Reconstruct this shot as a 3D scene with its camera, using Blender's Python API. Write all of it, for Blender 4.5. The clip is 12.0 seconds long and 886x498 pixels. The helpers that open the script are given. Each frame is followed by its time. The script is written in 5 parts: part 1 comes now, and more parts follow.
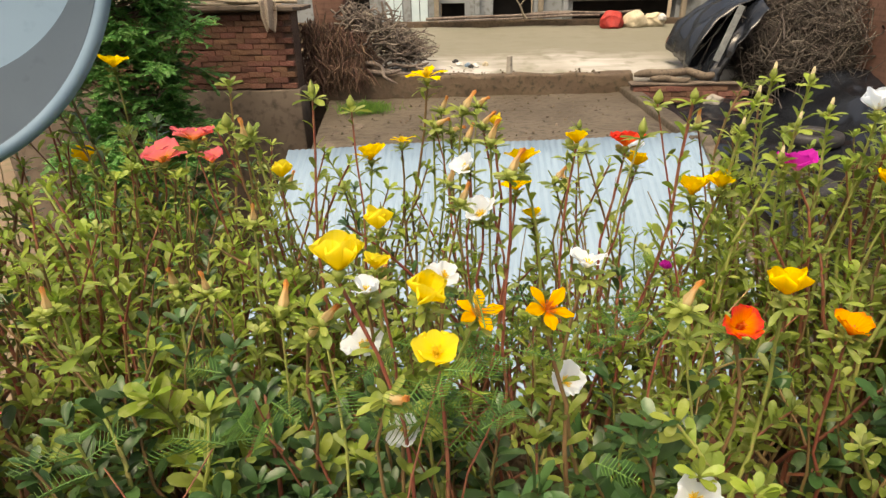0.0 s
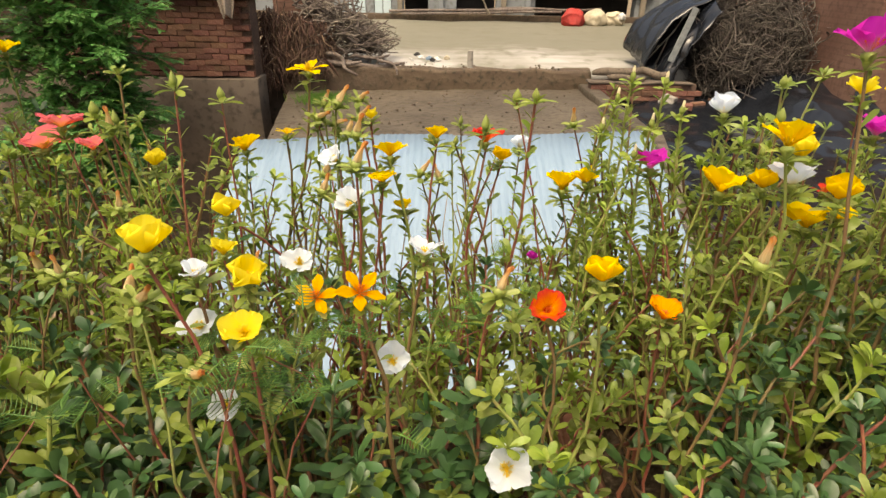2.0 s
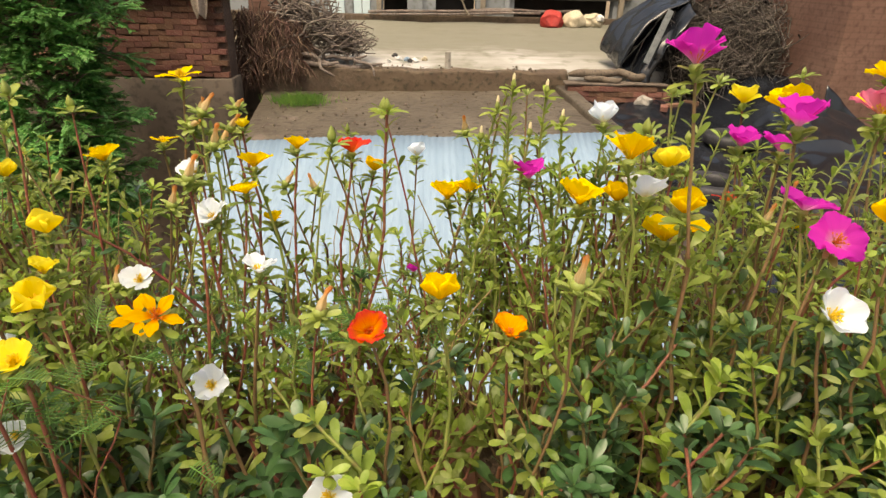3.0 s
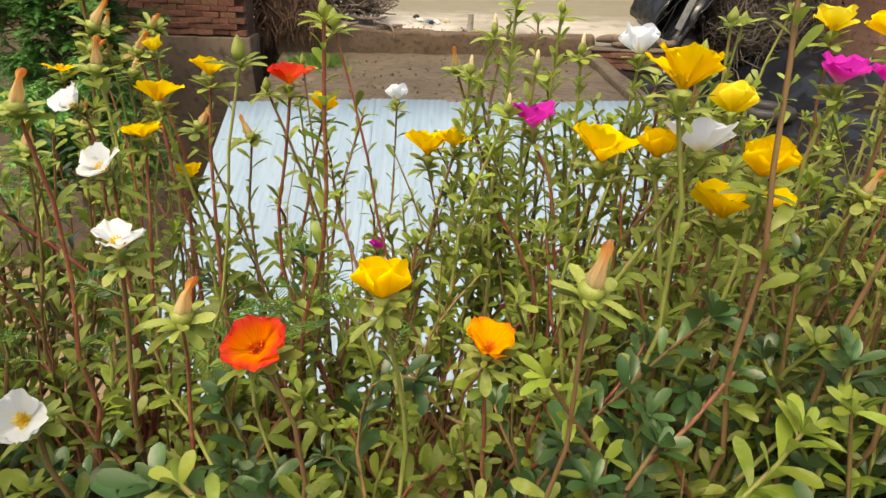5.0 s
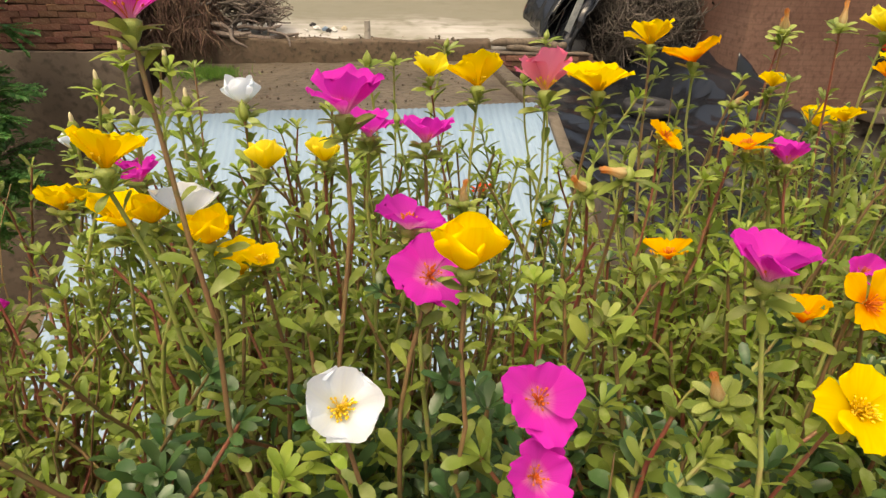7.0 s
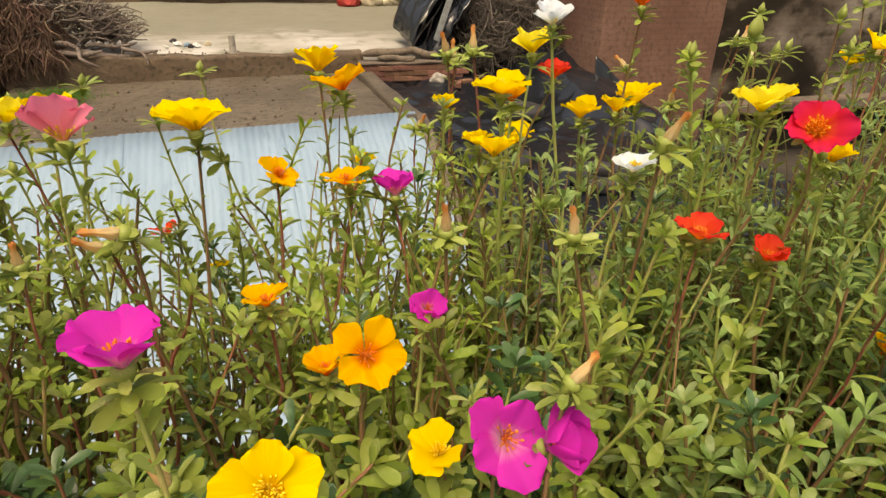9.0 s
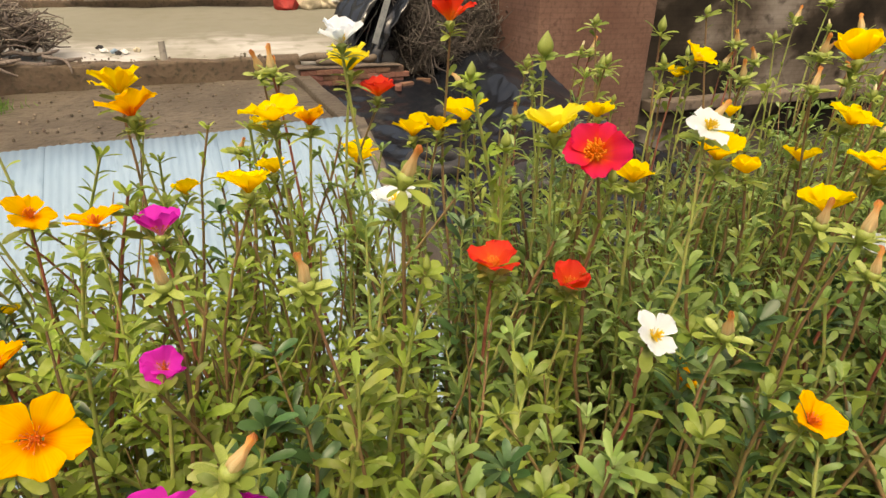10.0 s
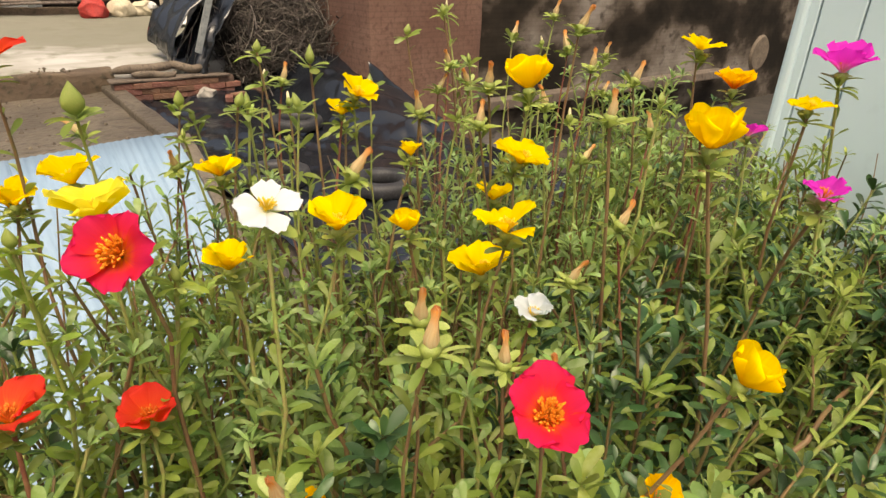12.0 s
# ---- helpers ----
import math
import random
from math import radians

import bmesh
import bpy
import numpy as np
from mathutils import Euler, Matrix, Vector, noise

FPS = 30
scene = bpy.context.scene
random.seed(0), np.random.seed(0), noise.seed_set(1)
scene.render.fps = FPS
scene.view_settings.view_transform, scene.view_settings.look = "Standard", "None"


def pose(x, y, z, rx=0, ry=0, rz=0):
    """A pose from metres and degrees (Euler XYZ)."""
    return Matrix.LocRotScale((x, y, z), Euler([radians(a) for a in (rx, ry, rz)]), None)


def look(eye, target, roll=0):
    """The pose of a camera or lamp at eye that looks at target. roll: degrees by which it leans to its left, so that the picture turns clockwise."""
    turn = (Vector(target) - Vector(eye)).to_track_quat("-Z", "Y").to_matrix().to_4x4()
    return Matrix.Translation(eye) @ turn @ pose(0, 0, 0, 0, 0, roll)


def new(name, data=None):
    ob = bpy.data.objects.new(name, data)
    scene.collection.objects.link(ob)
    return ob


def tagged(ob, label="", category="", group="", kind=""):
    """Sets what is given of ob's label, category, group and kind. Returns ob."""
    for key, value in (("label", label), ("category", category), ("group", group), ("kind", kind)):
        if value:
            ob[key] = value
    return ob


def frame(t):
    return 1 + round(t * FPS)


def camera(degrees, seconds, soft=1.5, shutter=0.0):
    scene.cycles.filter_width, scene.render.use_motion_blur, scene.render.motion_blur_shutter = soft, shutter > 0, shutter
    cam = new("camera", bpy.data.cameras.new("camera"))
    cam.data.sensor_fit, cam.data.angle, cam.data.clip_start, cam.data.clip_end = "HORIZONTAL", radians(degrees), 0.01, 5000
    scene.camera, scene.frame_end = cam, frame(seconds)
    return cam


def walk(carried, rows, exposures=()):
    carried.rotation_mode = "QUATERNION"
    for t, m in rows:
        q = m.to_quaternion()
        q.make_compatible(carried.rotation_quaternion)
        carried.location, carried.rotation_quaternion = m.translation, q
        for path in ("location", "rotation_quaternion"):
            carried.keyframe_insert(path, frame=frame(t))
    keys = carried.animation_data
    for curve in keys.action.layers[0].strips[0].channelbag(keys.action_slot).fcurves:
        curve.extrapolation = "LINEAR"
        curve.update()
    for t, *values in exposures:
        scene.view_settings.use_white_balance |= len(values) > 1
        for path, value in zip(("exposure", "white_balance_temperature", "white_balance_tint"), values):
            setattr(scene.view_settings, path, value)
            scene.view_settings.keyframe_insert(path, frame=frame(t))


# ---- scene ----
cam = camera(73.0, 12.0, soft=1.45)
PATH = [
    (0, (0.0493, 0.0247, 1.4898), (-0.0242, 1.8400, 0.6535), -1.06),
    (0.5, (0.0226, 0.0041, 1.4860), (-0.0434, 1.7999, 0.6080), -0.75),
    (1, (0.0335, -0.0175, 1.4771), (0.0279, 1.7892, 0.6192), 0.20),
    (1.5, (0.0778, -0.0218, 1.4954), (0.0902, 1.8021, 0.6749), -0.03),
    (2, (0.1411, 0.0008, 1.4965), (0.1858, 1.8080, 0.6408), 1.12),
    (2.5, (0.2035, 0.0172, 1.5055), (0.2491, 1.8227, 0.6466), 1.29),
    (3, (0.2516, 0.0182, 1.5023), (0.3466, 1.8247, 0.6495), 1.53),
    (3.2, (0.2704, 0.0209, 1.5029), (0.3740, 1.8200, 0.6353), 1.03),
    (4.8, (0.2821, 0.1475, 1.4410), (0.2965, 1.9085, 0.4930), 2.10),
    (5, (0.2934, 0.1525, 1.4421), (0.3286, 1.9131, 0.4939), 2.33),
    (5.5, (0.3427, 0.1673, 1.4532), (0.4468, 1.9018, 0.4629), 2.01),
    (6, (0.3994, 0.1629, 1.4620), (0.5693, 1.9091, 0.5019), 1.51),
    (6.5, (0.4677, 0.1489, 1.4803), (0.6983, 1.9044, 0.5501), 1.96),
    (6.7, (0.4924, 0.1432, 1.4825), (0.7442, 1.8960, 0.5528), 2.00),
    (8.3, (0.6531, 0.1337, 1.4911), (1.0865, 1.8590, 0.5769), 2.47),
    (8.5, (0.6789, 0.1294, 1.4966), (1.1592, 1.8498, 0.5970), 2.31),
    (9, (0.7421, 0.1260, 1.5023), (1.3389, 1.8127, 0.6084), 1.88),
    (9.5, (0.8041, 0.1277, 1.5072), (1.4479, 1.7910, 0.6024), 1.51),
    (10, (0.8685, 0.1196, 1.5136), (1.6077, 1.7539, 0.6289), 1.78),
    (10.5, (0.9369, 0.1181, 1.5293), (1.7946, 1.7066, 0.6684), 1.54),
    (11, (1.0002, 0.1217, 1.5188), (1.9857, 1.6326, 0.6551), 4.15),
    (11.5, (1.0562, 0.1223, 1.5272), (2.1272, 1.5867, 0.6855), 1.40),
    (12, (1.0742, 0.1336, 1.5279), (2.1984, 1.5452, 0.6657), 2.08),
]
walk(cam, [(t, look(eye, target, roll)) for t, eye, target, roll in PATH], [(0.0, 0.66, 8450, 8), (5.0, 0.66, 8250, 8), (6.5, 0.58, 8350, 8), (8.5, 0.47, 8800, 9), (9.5, 0.55, 8900, 9), (10.5, 0.62, 8300, 8), (12.0, 0.64, 8000, 8)])

# ---- light ----
world = bpy.data.worlds.new("sky")
scene.world = world
world.use_nodes = True
wn = world.node_tree.nodes
sky = wn.new("ShaderNodeTexSky")
sky.sky_type, sky.sun_disc = "NISHITA", False
sky.sun_elevation, sky.sun_rotation = radians(66), radians(213)
sky.air_density, sky.dust_density, sky.ozone_density = 1.0, 8.0, 1.0
world.node_tree.links.new(sky.outputs[0], wn["Background"].inputs[0])
wn["Background"].inputs[1].default_value = 0.15
sun = new("sun", bpy.data.lights.new("sun", "SUN"))
sun.data.energy, sun.data.angle, sun.data.color = 1.6, radians(40), (1.0, 0.96, 0.89)
sun.matrix_world = look((-1.16, -1.72, 8.11), (0.6, 1.0, 0.8))

# ---- materials ----


def ramp(nt, stops):
    node = nt.nodes.new("ShaderNodeValToRGB")
    el = node.color_ramp.elements
    while len(el) < len(stops):
        el.new(0.5)
    for e, (p, c) in zip(el, stops):
        e.position, e.color = p, (*c, 1)
    return node


def mat(name, c1, c2, c3=None, scale=4.0, fine=40.0, rough=0.8, bump=0.3, depth=0.01, metal=0.0,
        spec=0.5, transl=0.0, island=0.0, obj=0.0, stretch=(1, 1, 1), spot=0.5, stops=None):
    """Two colours in large patches, a third in fine grain, with relief."""
    m = bpy.data.materials.new(name)
    m.use_nodes = True
    nt = m.node_tree
    p = nt.nodes["Principled BSDF"]
    L = nt.links.new
    co = nt.nodes.new("ShaderNodeTexCoord")
    mp = nt.nodes.new("ShaderNodeMapping")
    mp.inputs["Scale"].default_value = stretch
    L(co.outputs["Object"], mp.inputs[0])
    n1 = nt.nodes.new("ShaderNodeTexNoise")
    n1.inputs["Scale"].default_value, n1.inputs["Detail"].default_value = scale, 6
    n2 = nt.nodes.new("ShaderNodeTexNoise")
    n2.inputs["Scale"].default_value, n2.inputs["Detail"].default_value = fine, 5
    L(mp.outputs[0], n1.inputs[0])
    L(mp.outputs[0], n2.inputs[0])
    r1 = ramp(nt, stops or [(0.36, c1), (0.64, c2)])
    L(n1.outputs[0], r1.inputs[0])
    col = r1.outputs[0]
    if c3:
        r2 = ramp(nt, [(spot, (0, 0, 0)), (min(0.99, spot + 0.2), (1, 1, 1))])
        L(n2.outputs[0], r2.inputs[0])
        mx = nt.nodes.new("ShaderNodeMix")
        mx.data_type = "RGBA"
        L(r2.outputs[0], mx.inputs[0])
        L(col, mx.inputs[6])
        mx.inputs[7].default_value = (*c3, 1)
        col = mx.outputs[2]
    if island or obj:
        src = nt.nodes.new("ShaderNodeNewGeometry").outputs["Random Per Island"] if island else nt.nodes.new("ShaderNodeObjectInfo").outputs["Random"]
        k = island or obj
        for lo, hi, sock, mul in ((1 - k, 1 + k, "Value", 1.0), (0.5 - 0.05 * k, 0.5 + 0.05 * k, "Hue", 7.3)):
            wr = nt.nodes.new("ShaderNodeMath")
            wr.operation = "MULTIPLY"
            wr.inputs[1].default_value = mul
            fr = nt.nodes.new("ShaderNodeMath")
            fr.operation = "FRACT"
            rg = nt.nodes.new("ShaderNodeMapRange")
            rg.inputs[3].default_value, rg.inputs[4].default_value = lo, hi
            hs = nt.nodes.new("ShaderNodeHueSaturation")
            L(src, wr.inputs[0]), L(wr.outputs[0], fr.inputs[0]), L(fr.outputs[0], rg.inputs[0])
            L(rg.outputs[0], hs.inputs[sock]), L(col, hs.inputs["Color"])
            col = hs.outputs[0]
    L(col, p.inputs["Base Color"])
    p.inputs["Roughness"].default_value, p.inputs["Metallic"].default_value = rough, metal
    p.inputs["Specular IOR Level"].default_value = spec
    if bump:
        b = nt.nodes.new("ShaderNodeBump")
        b.inputs["Strength"].default_value, b.inputs["Distance"].default_value = bump, depth
        L(n2.outputs[0], b.inputs["Height"])
        L(b.outputs[0], p.inputs["Normal"])
    if transl:
        t = nt.nodes.new("ShaderNodeBsdfTranslucent")
        L(col, t.inputs[0])
        ms = nt.nodes.new("ShaderNodeMixShader")
        ms.inputs[0].default_value = transl
        L(p.outputs[0], ms.inputs[1]), L(t.outputs[0], ms.inputs[2])
        L(ms.outputs[0], nt.nodes["Material Output"].inputs[0])
    return m


def petal_mat(name, stops, streak, rough=0.6):
    """Colour runs along the petal from its claw to its rim, with fine veins."""
    m = bpy.data.materials.new(name)
    m.use_nodes = True
    nt, L = m.node_tree, m.node_tree.links.new
    p = nt.nodes["Principled BSDF"]
    uv = nt.nodes.new("ShaderNodeUVMap")
    sx = nt.nodes.new("ShaderNodeSeparateXYZ")
    L(uv.outputs[0], sx.inputs[0])
    r = ramp(nt, stops)
    L(sx.outputs[1], r.inputs[0])
    mp = nt.nodes.new("ShaderNodeMapping")
    mp.inputs["Scale"].default_value = (22, 1.6, 1)
    nz = nt.nodes.new("ShaderNodeTexNoise")
    nz.inputs["Scale"].default_value, nz.inputs["Detail"].default_value = 1.0, 4
    L(uv.outputs[0], mp.inputs[0]), L(mp.outputs[0], nz.inputs[0])
    rs = ramp(nt, [(0.45, (0, 0, 0)), (0.75, (1, 1, 1))])
    L(nz.outputs[0], rs.inputs[0])
    mx = nt.nodes.new("ShaderNodeMix")
    mx.data_type = "RGBA"
    L(rs.outputs[0], mx.inputs[0]), L(r.outputs[0], mx.inputs[6])
    mx.inputs[7].default_value = (*streak, 1)
    oi = nt.nodes.new("ShaderNodeObjectInfo")
    rg = nt.nodes.new("ShaderNodeMapRange")
    rg.inputs[3].default_value, rg.inputs[4].default_value = 0.93, 1.05
    hs = nt.nodes.new("ShaderNodeHueSaturation")
    L(oi.outputs["Random"], rg.inputs[0]), L(rg.outputs[0], hs.inputs["Value"]), L(mx.outputs[2], hs.inputs["Color"])
    L(hs.outputs[0], p.inputs["Base Color"])
    p.inputs["Roughness"].default_value = rough
    p.inputs["Specular IOR Level"].default_value = 0.12
    b = nt.nodes.new("ShaderNodeBump")
    b.inputs["Strength"].default_value, b.inputs["Distance"].default_value = 0.25, 0.001
    L(nz.outputs[0], b.inputs["Height"]), L(b.outputs[0], p.inputs["Normal"])
    t = nt.nodes.new("ShaderNodeBsdfTranslucent")
    L(hs.outputs[0], t.inputs[0])
    ms = nt.nodes.new("ShaderNodeMixShader")
    ms.inputs[0].default_value = 0.55
    L(p.outputs[0], ms.inputs[1]), L(t.outputs[0], ms.inputs[2])
    L(ms.outputs[0], nt.nodes["Material Output"].inputs[0])
    return m


PETAL = {
    "yellow": petal_mat("yellow_petal", [(0.0, (0.88, 0.52, 0.006)), (0.35, (0.95, 0.68, 0.008)), (1.0, (0.96, 0.73, 0.012))], (0.94, 0.64, 0.008)),
    "lemon": petal_mat("lemon_petal", [(0.0, (0.90, 0.66, 0.03)), (0.4, (0.95, 0.80, 0.05)), (1.0, (0.96, 0.84, 0.09))], (0.94, 0.79, 0.05)),
    "amber": petal_mat("amber_petal", [(0.0, (0.75, 0.12, 0.005)), (0.22, (0.85, 0.22, 0.005)), (0.4, (0.93, 0.50, 0.005)), (1.0, (0.95, 0.55, 0.005))], (0.9, 0.42, 0.005)),
    "white": petal_mat("white_petal", [(0.0, (0.84, 0.74, 0.25)), (0.14, (0.86, 0.85, 0.72)), (0.28, (0.83, 0.89, 0.97)), (1.0, (0.83, 0.90, 1.0))], (0.79, 0.86, 0.96)),
    "magenta": petal_mat("magenta_petal", [(0.0, (0.88, 0.60, 0.72)), (0.16, (0.84, 0.34, 0.66)), (0.40, (0.76, 0.045, 0.57)), (1.0, (0.70, 0.022, 0.53))], (0.68, 0.04, 0.50)),
    "pink": petal_mat("pink_petal", [(0.0, (0.88, 0.55, 0.30)), (0.3, (0.88, 0.32, 0.42)), (1.0, (0.86, 0.20, 0.38))], (0.86, 0.25, 0.38)),
    "coral": petal_mat("coral_petal", [(0.0, (0.92, 0.50, 0.05)), (0.25, (0.90, 0.34, 0.13)), (0.5, (0.88, 0.23, 0.22)), (1.0, (0.85, 0.16, 0.25))], (0.86, 0.21, 0.22)),
    "red": petal_mat("red_petal", [(0.0, (0.92, 0.35, 0.01)), (0.25, (0.85, 0.12, 0.01)), (0.5, (0.80, 0.025, 0.055)), (1.0, (0.75, 0.016, 0.13))], (0.76, 0.02, 0.09)),
    "orange": petal_mat("orange_petal", [(0.0, (0.60, 0.015, 0.01)), (0.16, (0.72, 0.04, 0.01)), (0.30, (0.93, 0.40, 0.006)), (0.58, (0.90, 0.22, 0.010)), (0.82, (0.80, 0.05, 0.030)), (1.0, (0.70, 0.02, 0.06))], (0.84, 0.11, 0.015)),
    "flame": petal_mat("flame_petal", [(0.0, (0.80, 0.08, 0.01)), (0.3, (0.93, 0.45, 0.005)), (0.8, (0.93, 0.50, 0.005)), (1.0, (0.80, 0.10, 0.02))], (0.9, 0.35, 0.005)),
    "scarlet": petal_mat("scarlet_petal", [(0.0, (0.90, 0.36, 0.03)), (0.4, (0.84, 0.09, 0.03)), (1.0, (0.78, 0.030, 0.035))], (0.80, 0.05, 0.025)),
}
M_STAMEN_Y = mat("yellow_stamen", (0.92, 0.62, 0.03), (0.95, 0.70, 0.06), scale=200, bump=0)
M_STAMEN_R = mat("red_stamen", (0.75, 0.10, 0.03), (0.85, 0.35, 0.03), scale=300, bump=0)
M_STAMEN_O = mat("orange_stamen", (0.88, 0.26, 0.02), (0.92, 0.42, 0.03), scale=300, bump=0)
M_LEAF = mat("succulent_leaf", (0.165, 0.235, 0.042), (0.255, 0.330, 0.068), (0.34, 0.40, 0.16), scale=9, fine=70, rough=0.55, bump=0.1, depth=0.002, spec=0.3, transl=0.42, island=0.3)
# Deep green of the broad leaves, darkened further for shade low in front.
M_LEAF_DEEP = mat("broad_leaf", (0.027, 0.068, 0.020), (0.050, 0.112, 0.036), (0.094, 0.168, 0.076), scale=11, fine=80, rough=0.36, bump=0.1, depth=0.002, spec=0.5, spot=0.55, transl=0.15, island=0.3)
M_LEAF_LIGHT = mat("young_leaf", (0.200, 0.298, 0.040), (0.285, 0.382, 0.068), (0.36, 0.43, 0.15), scale=14, fine=90, rough=0.5, bump=0.1, depth=0.002, spec=0.25, transl=0.42, island=0.25)
M_LEAF_PALE = mat("glaucous_leaf", (0.172, 0.278, 0.072), (0.250, 0.365, 0.115), (0.35, 0.45, 0.22), scale=12, fine=80, rough=0.5, bump=0.1, depth=0.002, spec=0.35, transl=0.40, island=0.28)
M_STEM_G = mat("green_stem", (0.19, 0.25, 0.055), (0.27, 0.31, 0.095), (0.27, 0.20, 0.09), scale=18, fine=120, rough=0.5, bump=0.15, depth=0.001, island=0.25)
M_STEM_R = mat("red_stem", (0.23, 0.060, 0.045), (0.20, 0.085, 0.050), (0.27, 0.14, 0.07), scale=22, fine=140, rough=0.5, bump=0.15, depth=0.001, island=0.2)
M_STEM_B = mat("brown_stem", (0.155, 0.085, 0.042), (0.20, 0.135, 0.058), (0.135, 0.115, 0.042), scale=25, fine=140, rough=0.6, bump=0.2, depth=0.001, island=0.3)
M_SEPAL = mat("sepal", (0.19, 0.26, 0.045), (0.28, 0.33, 0.085), (0.30, 0.20, 0.12), scale=60, fine=160, rough=0.5, bump=0.1, depth=0.0005, transl=0.12, spot=0.58)
M_SPENT = petal_mat("withered_petals", [(0.0, (0.44, 0.50, 0.16)), (0.25, (0.76, 0.66, 0.40)), (0.6, (0.78, 0.58, 0.32)), (0.86, (0.80, 0.36, 0.09)), (1.0, (0.42, 0.12, 0.05))], (0.66, 0.42, 0.20), 0.7)
M_BUDTIP = mat("bud_tip", (0.62, 0.55, 0.30), (0.70, 0.62, 0.45), scale=80, fine=200, rough=0.6, bump=0.1, depth=0.001)
M_VINE = mat("feathery_vine", (0.06, 0.155, 0.028), (0.095, 0.21, 0.04), scale=12, fine=80, rough=0.5, bump=0, transl=0.15, island=0.2)
M_SOIL = mat("potting_soil", (0.045, 0.028, 0.018), (0.075, 0.05, 0.03), (0.11, 0.08, 0.055), scale=12, fine=90, rough=0.95, bump=0.9, depth=0.01)
M_CLAY = mat("terracotta", (0.16, 0.065, 0.04), (0.12, 0.05, 0.032), (0.20, 0.10, 0.07), scale=9, fine=90, rough=0.85, bump=0.3, depth=0.003)
M_TIN = mat("galvanised_tin", (0.172, 0.262, 0.362), (0.205, 0.300, 0.405), (0.148, 0.230, 0.322), scale=1.3, fine=7, rough=0.6, bump=0.04, depth=0.004, metal=0.0, spec=0.5, stretch=(4, 0.5, 1), spot=0.55)
M_MUD = mat("wet_mud_plaster", (0.077, 0.062, 0.045), (0.120, 0.100, 0.075), (0.045, 0.034, 0.025), scale=1.4, fine=11, rough=0.55, bump=0.7, depth=0.03, spot=0.48)
M_MUDDARK = mat("damp_kerb", (0.075, 0.05, 0.034), (0.12, 0.085, 0.055), (0.045, 0.035, 0.02), scale=2.2, fine=14, rough=0.75, bump=0.7, depth=0.03)
M_SAND = mat("sandy_terrace", (0.41, 0.40, 0.39), (0.26, 0.25, 0.222), (0.15, 0.155, 0.115), scale=0.75, fine=3.2, rough=0.9, bump=0.5, depth=0.03, stretch=(0.9, 0.7, 1), spot=0.52)


def algae(m, axis_from, axis_to, colour, amount):
    """Olive growth that thickens along y, broken up by noise."""
    nt, L = m.node_tree, m.node_tree.links.new
    p = nt.nodes["Principled BSDF"]
    co = nt.nodes.new("ShaderNodeTexCoord")
    sx = nt.nodes.new("ShaderNodeSeparateXYZ")
    L(co.outputs["Object"], sx.inputs[0])
    mr = nt.nodes.new("ShaderNodeMapRange")
    mr.inputs[1].default_value, mr.inputs[2].default_value = axis_from, axis_to
    L(sx.outputs[1], mr.inputs[0])
    mp = nt.nodes.new("ShaderNodeMapping")
    mp.inputs["Scale"].default_value = (0.35, 1.4, 1)
    nz = nt.nodes.new("ShaderNodeTexNoise")
    nz.inputs["Scale"].default_value, nz.inputs["Detail"].default_value = 2.2, 7
    L(co.outputs["Object"], mp.inputs[0]), L(mp.outputs[0], nz.inputs[0])
    ad = nt.nodes.new("ShaderNodeMath")
    ad.operation = "ADD"
    L(mr.outputs[0], ad.inputs[0]), L(nz.outputs[0], ad.inputs[1])
    rp = ramp(nt, [(0.50, (0, 0, 0)), (1.10, (amount, amount, amount))])
    L(ad.outputs[0], rp.inputs[0])
    mx = nt.nodes.new("ShaderNodeMix")
    mx.data_type = "RGBA"
    L(rp.outputs[0], mx.inputs[0]), L(p.inputs["Base Color"].links[0].from_socket, mx.inputs[6])
    mx.inputs[7].default_value = (*colour, 1)
    L(mx.outputs[2], p.inputs["Base Color"])


algae(M_SAND, 11.0, 14.0, (0.150, 0.146, 0.112), 0.92)
M_BRICK = mat("clay_brick", (0.175, 0.078, 0.052), (0.135, 0.060, 0.042), (0.20, 0.115, 0.085), scale=5, fine=45, rough=0.9, bump=0.6, depth=0.012, obj=0.32)
M_MORTAR = mat("mud_mortar", (0.085, 0.052, 0.039), (0.14, 0.092, 0.07), (0.05, 0.035, 0.028), scale=3, fine=30, rough=0.95, bump=0.7, depth=0.02)
M_PLASTER = mat("grey_plaster", (0.095, 0.073, 0.058), (0.145, 0.115, 0.092), (0.06, 0.048, 0.04), scale=1.2, fine=9, rough=0.9, bump=0.5, depth=0.02)
M_REDWALL = mat("weathered_brick_wall", (0.125, 0.062, 0.045), (0.175, 0.10, 0.075), (0.10, 0.05, 0.038), scale=1.1, fine=12, rough=0.9, bump=0.5, depth=0.02)
M_MOSSWALL = mat("mouldy_plaster_wall", (0.02, 0.016, 0.013), (0.2, 0.17, 0.15), (0.020, 0.016, 0.012), scale=0.7, fine=4.5, rough=0.95, bump=0.6, depth=0.02, spec=0.15, spot=0.54, stretch=(0.7, 1, 1.0), stops=[(0.40, (0.012, 0.010, 0.008)), (0.48, (0.030, 0.024, 0.019)), (0.52, (0.085, 0.070, 0.058)), (0.58, (0.14, 0.12, 0.104)), (0.66, (0.23, 0.208, 0.19))])
M_DARKROOF = mat("damp_dark_roof", (0.022, 0.018, 0.014), (0.045, 0.036, 0.028), (0.015, 0.012, 0.010), scale=1.2, fine=8, rough=0.8, bump=0.5, depth=0.02)
